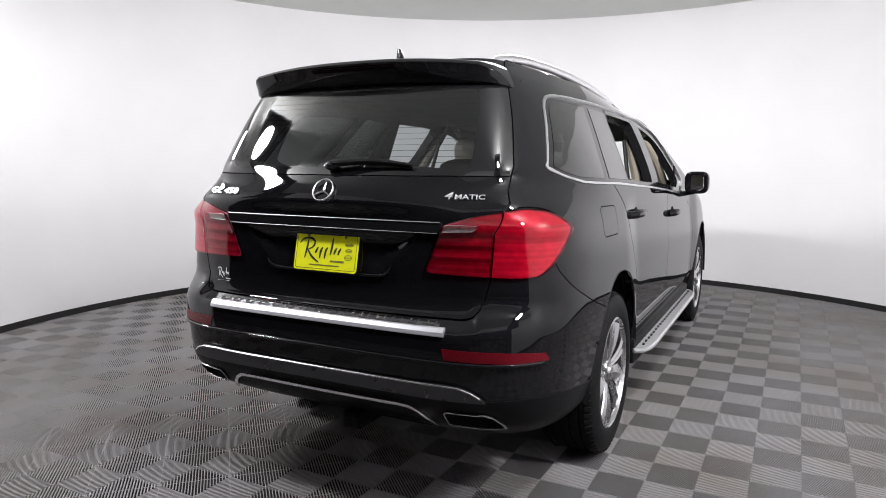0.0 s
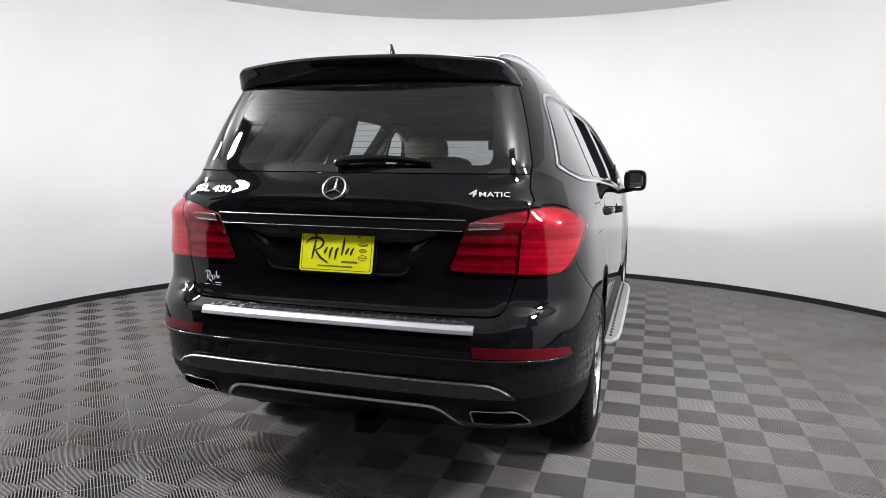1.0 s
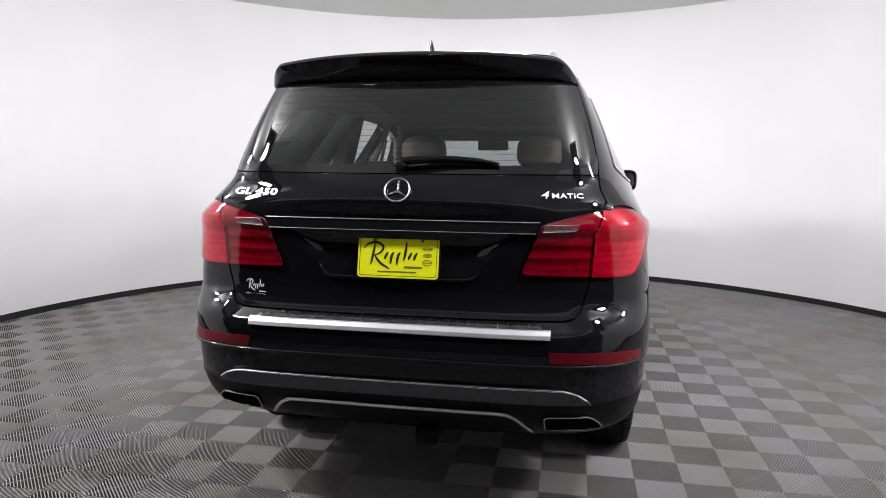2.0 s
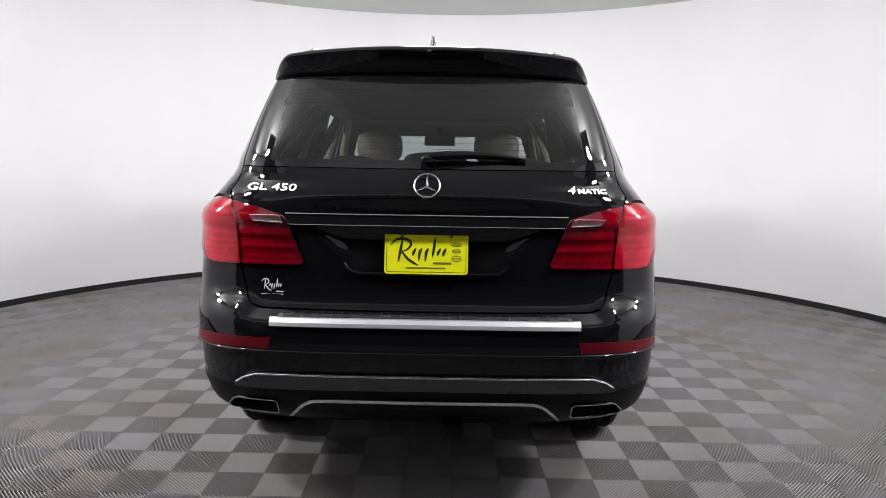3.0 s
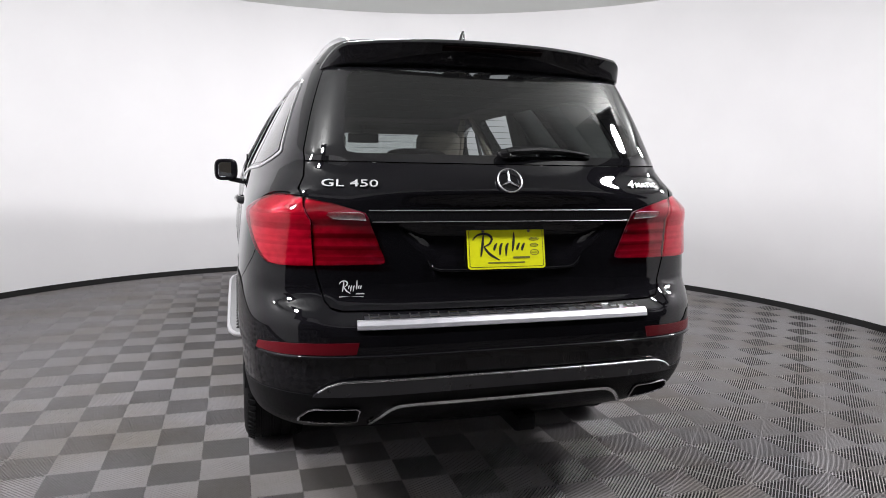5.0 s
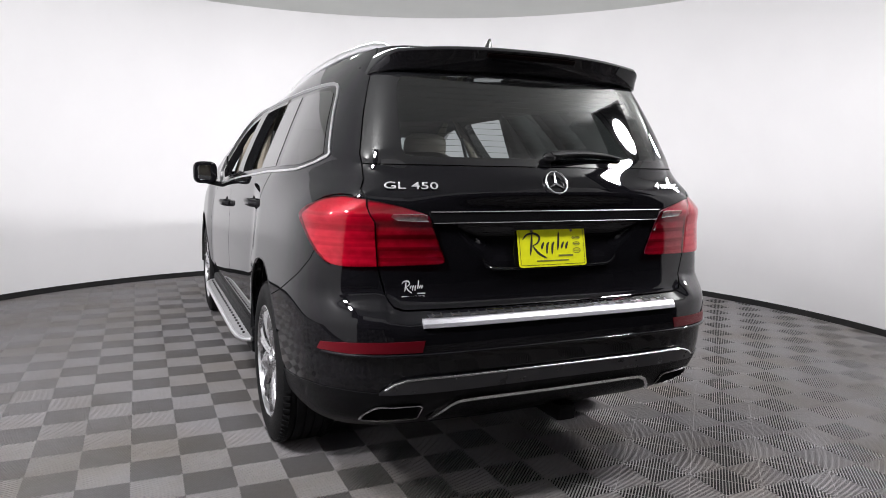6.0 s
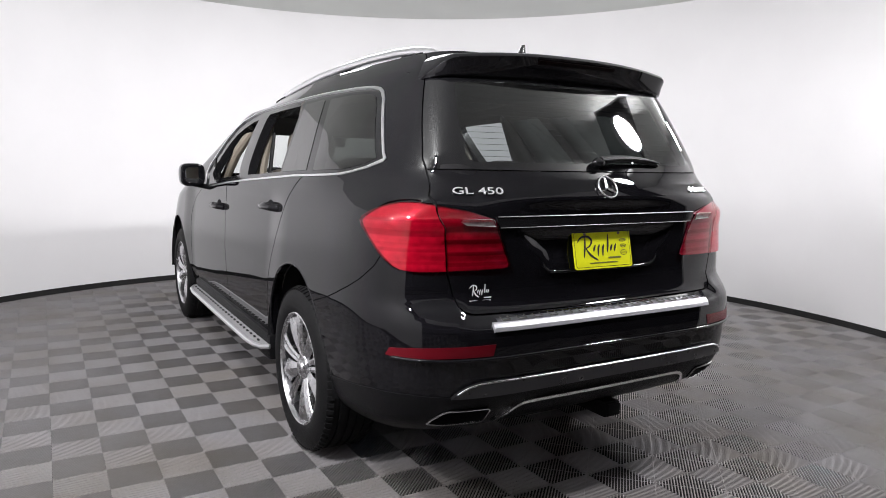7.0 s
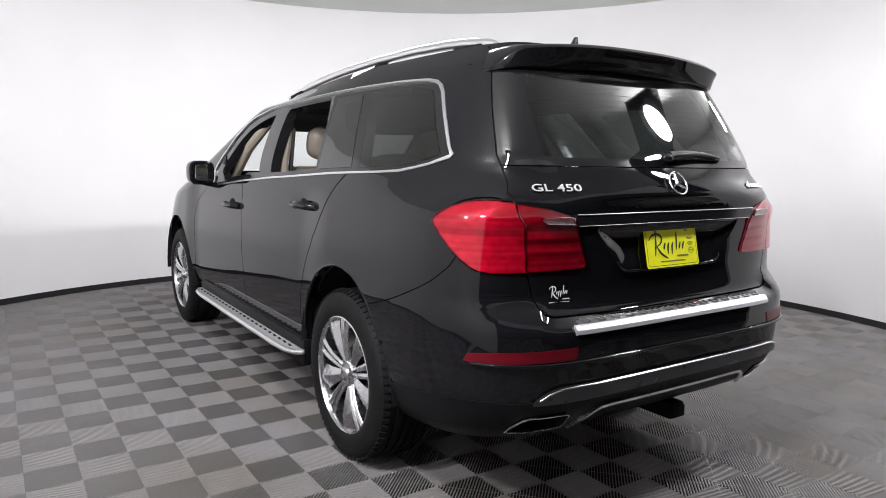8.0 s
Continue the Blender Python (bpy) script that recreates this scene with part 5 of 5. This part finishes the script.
for x in (-0.40, 0.40):
    front = seat(x, 2.55, 0.52, "front", low=0.07)
    headrest(front, x, 2.27, 1.440, 0.31, 0.21)
for x in (-0.46, 0.0, 0.46):
    middle = seat(x, 1.60, 0.44, "middle", low=0.01)
    headrest(middle, x, 1.32, 1.325 if x == 0 else 1.30, 0.36 if x == 0 else 0.28, 0.15)
for x in (-0.36, 0.36):
    rear = seat(x, 0.88, 0.46, "rear", low=0.06)
    headrest(rear, x, 0.62, 1.20, 0.24, 0.12)
bm = bmesh.new()
box(bm, (1.50, 0.50, 0.30), pose(0, 3.38, 1.03), 0.08, 4)
box(bm, (0.44, 0.22, 0.10), pose(-0.40, 3.22, 1.19), 0.04, 4)
part("dashboard", bm, CABIN_BLACK, CAR, "black dashboard")
bm = bmesh.new()
hoop = [Vector((-0.40 + 0.19 * math.cos(a), 0.19 * math.sin(a), 0)) for a in [2 * math.pi * k / 32 for k in range(33)]]
tilt = Matrix.Translation((0, 3.02, 1.12)) @ pose(0, 0, 0, 62, 0, 0)
tube(bm, [tuple(tilt @ p) for p in hoop], 0.016, 8, caps=False)
for a in (0, 180, 270):
    d = Vector((math.cos(radians(a)), math.sin(radians(a)), 0))
    tube(bm, [tuple(tilt @ (Vector((-0.40, 0, 0)) + d * 0.02)), tuple(tilt @ (Vector((-0.40, 0, 0)) + d * 0.19))], 0.016, 6)
bmesh.ops.create_uvsphere(bm, u_segments=16, v_segments=8, radius=1, matrix=tilt @ Matrix.Translation((-0.40, 0, 0)) @ Matrix.Diagonal((0.065, 0.065, 0.03, 1)))
part("steering_wheel", bm, CABIN_BLACK, CAR, "black steering wheel")
bm = bmesh.new()
box(bm, (0.24, 0.03, 0.075), pose(0.0, 2.98, 1.50, 8, 0, 0), 0.014, 3)
box(bm, (0.03, 0.05, 0.09), pose(0.0, 3.00, 1.56), 0.01)
part("inside_mirror", bm, CABIN_BLACK, CAR, "black inside mirror")
for side in BOTH:
    for name, pts, made in (("belt_pillar", [(0.80, 2.09, 1.10), (0.77, 2.13, 1.30), (0.70, 2.22, 1.50), (0.63, 2.31, 1.68)], BEIGE_TRIM), ("front_pillar", [(0.79, 3.10, 1.16), (0.74, 2.86, 1.40), (0.68, 2.62, 1.56), (0.63, 2.42, 1.64)], BEIGE_TRIM), ("seat_belt", [(0.76, 2.12, 0.85), (0.72, 2.15, 1.20), (0.66, 2.22, 1.52)], CABIN_BLACK), ("rear_pillar", [(0.76, 1.40, 1.10), (0.735, 1.455, 1.30), (0.705, 1.53, 1.45), (0.655, 1.615, 1.66)], CABIN_TRIM)):
        bm = bmesh.new()
        tube(bm, [(side * x, y, z) for x, y, z in pts], 0.036 if made is BEIGE_TRIM else 0.07 if made is CABIN_TRIM else 0.014, 10, 1.0, [1, 1, 0.8, 0.45][:len(pts)])
        part(name, bm, made, CAR)
bm = bmesh.new()
box(bm, (1.30, 0.50, 0.03), pose(0, 0.42, 1.02), 0.01)
part("load_cover", bm, CABIN_BLACK, CAR, "dark load area cover")


# ---- floor tiles: ribs run slantwise, turned a quarter from tile to tile ----
PITCH, TILE_X, TILE_Y = 0.2050, -1.530, 1.360
RIBS, THICK, LIP_DEEP = 23, 0.022, 0.0030


def tile_mesh(flip):
    """One square of slanting ribs inside its edge, with a rib across the middle."""
    half, step = PITCH / 2 - 0.0006, PITCH * math.sqrt(2) / RIBS
    wide, verts, faces = step * 0.28, [], []

    def clip(c):
        """Ends of the line y = x + c within the square."""
        return [(-half, -half + c), (half - c, half)] if c >= 0 else [(-half - c, -half), (half, half + c)]

    for k in range(RIBS):
        lo, hi = [(k - (RIBS - 1) / 2) * step * math.sqrt(2) + s * wide * math.sqrt(2) / 2 for s in (-1, 1)]
        lo, hi = max(lo, -2 * half + 0.001), min(hi, 2 * half - 0.001)
        a, b = clip(lo), clip(hi)
        ring = [a[0], a[1], b[1], b[0]]
        if lo < 0 < hi:
            ring = [a[0], a[1], (half, half), b[1], b[0], (-half, -half)]
        first, n = len(verts), len(ring)
        foot = []
        for x, y in ring:
            off = 0.42 * (y - x - (lo + hi) / 2)
            foot.append((x + off, y - off))
        if flip:
            ring, foot = [[(-x, y) for x, y in r][::-1] for r in (ring, foot)]
        # an upright lip, then the rib narrows downwards
        verts += [(x, y, 0) for x, y in ring] + [(x, y, -LIP_DEEP) for x, y in ring] + [(x, y, -THICK) for x, y in foot]
        faces.append(tuple(range(first, first + n)))
        for row in (first, first + n):
            faces += [(row + i, row + n + i, row + n + (i + 1) % n, row + (i + 1) % n) for i in range(n)]
    bar = [(-half, half), (-half, half - 0.0024), (half - 0.0024, -half), (half, -half), (half, -half + 0.0024), (-half + 0.0024, half)]
    bar = [(-x, y) for x, y in bar][::-1] if flip else bar
    first = len(verts)
    verts += [(x, y, -0.0020) for x, y in bar]
    faces.append(tuple(range(first, first + 6)))
    data = bpy.data.meshes.new("tile")
    data.from_pydata(verts, [], faces)
    data.materials.append(TILE)
    data.update()
    return data


TILE_MESHES = [tile_mesh(True), tile_mesh(False)]
near, far = [], []
for i in range(-14, 30):
    for j in range(-24, 26):
        x, y = TILE_X + (i + 0.5) * PITCH, TILE_Y + (j + 0.5) * PITCH
        if y < -3.4 or math.hypot(x - ROOM.x, y - ROOM.y) > RADIUS + (0.1 if y > -1 else 1.6):
            continue
        # the stretch behind and beside the car's tail is laid tile by tile
        (near if abs(x) < 2.35 and -0.45 < y < 2.1 else far).append((i, j, x, y))
near.sort(key=lambda cell: math.hypot(cell[2], cell[3] - 0.3))
near, far = near[:290], far + near[290:]
for i, j, x, y in near:
    tile = new("floor_tile", TILE_MESHES[(i + j) % 2])
    tile.parent = FLOOR
    tile.location = (x, y, 0.0)
verts, faces = [], []
for i, j, x, y in far:
    data, first = TILE_MESHES[(i + j) % 2], len(verts)
    verts += [(v.co.x + x, v.co.y + y, v.co.z) for v in data.vertices]
    faces += [tuple(first + k for k in face.vertices) for face in data.polygons]
data = bpy.data.meshes.new("floor_tiles_far")
data.from_pydata(verts, [], faces)
data.materials.append(TILE)
rest = new("far_floor_tiles", data)
rest.parent = FLOOR
tagged(rest, "ribbed grey plastic floor tiles out to the wall", kind="stuff")
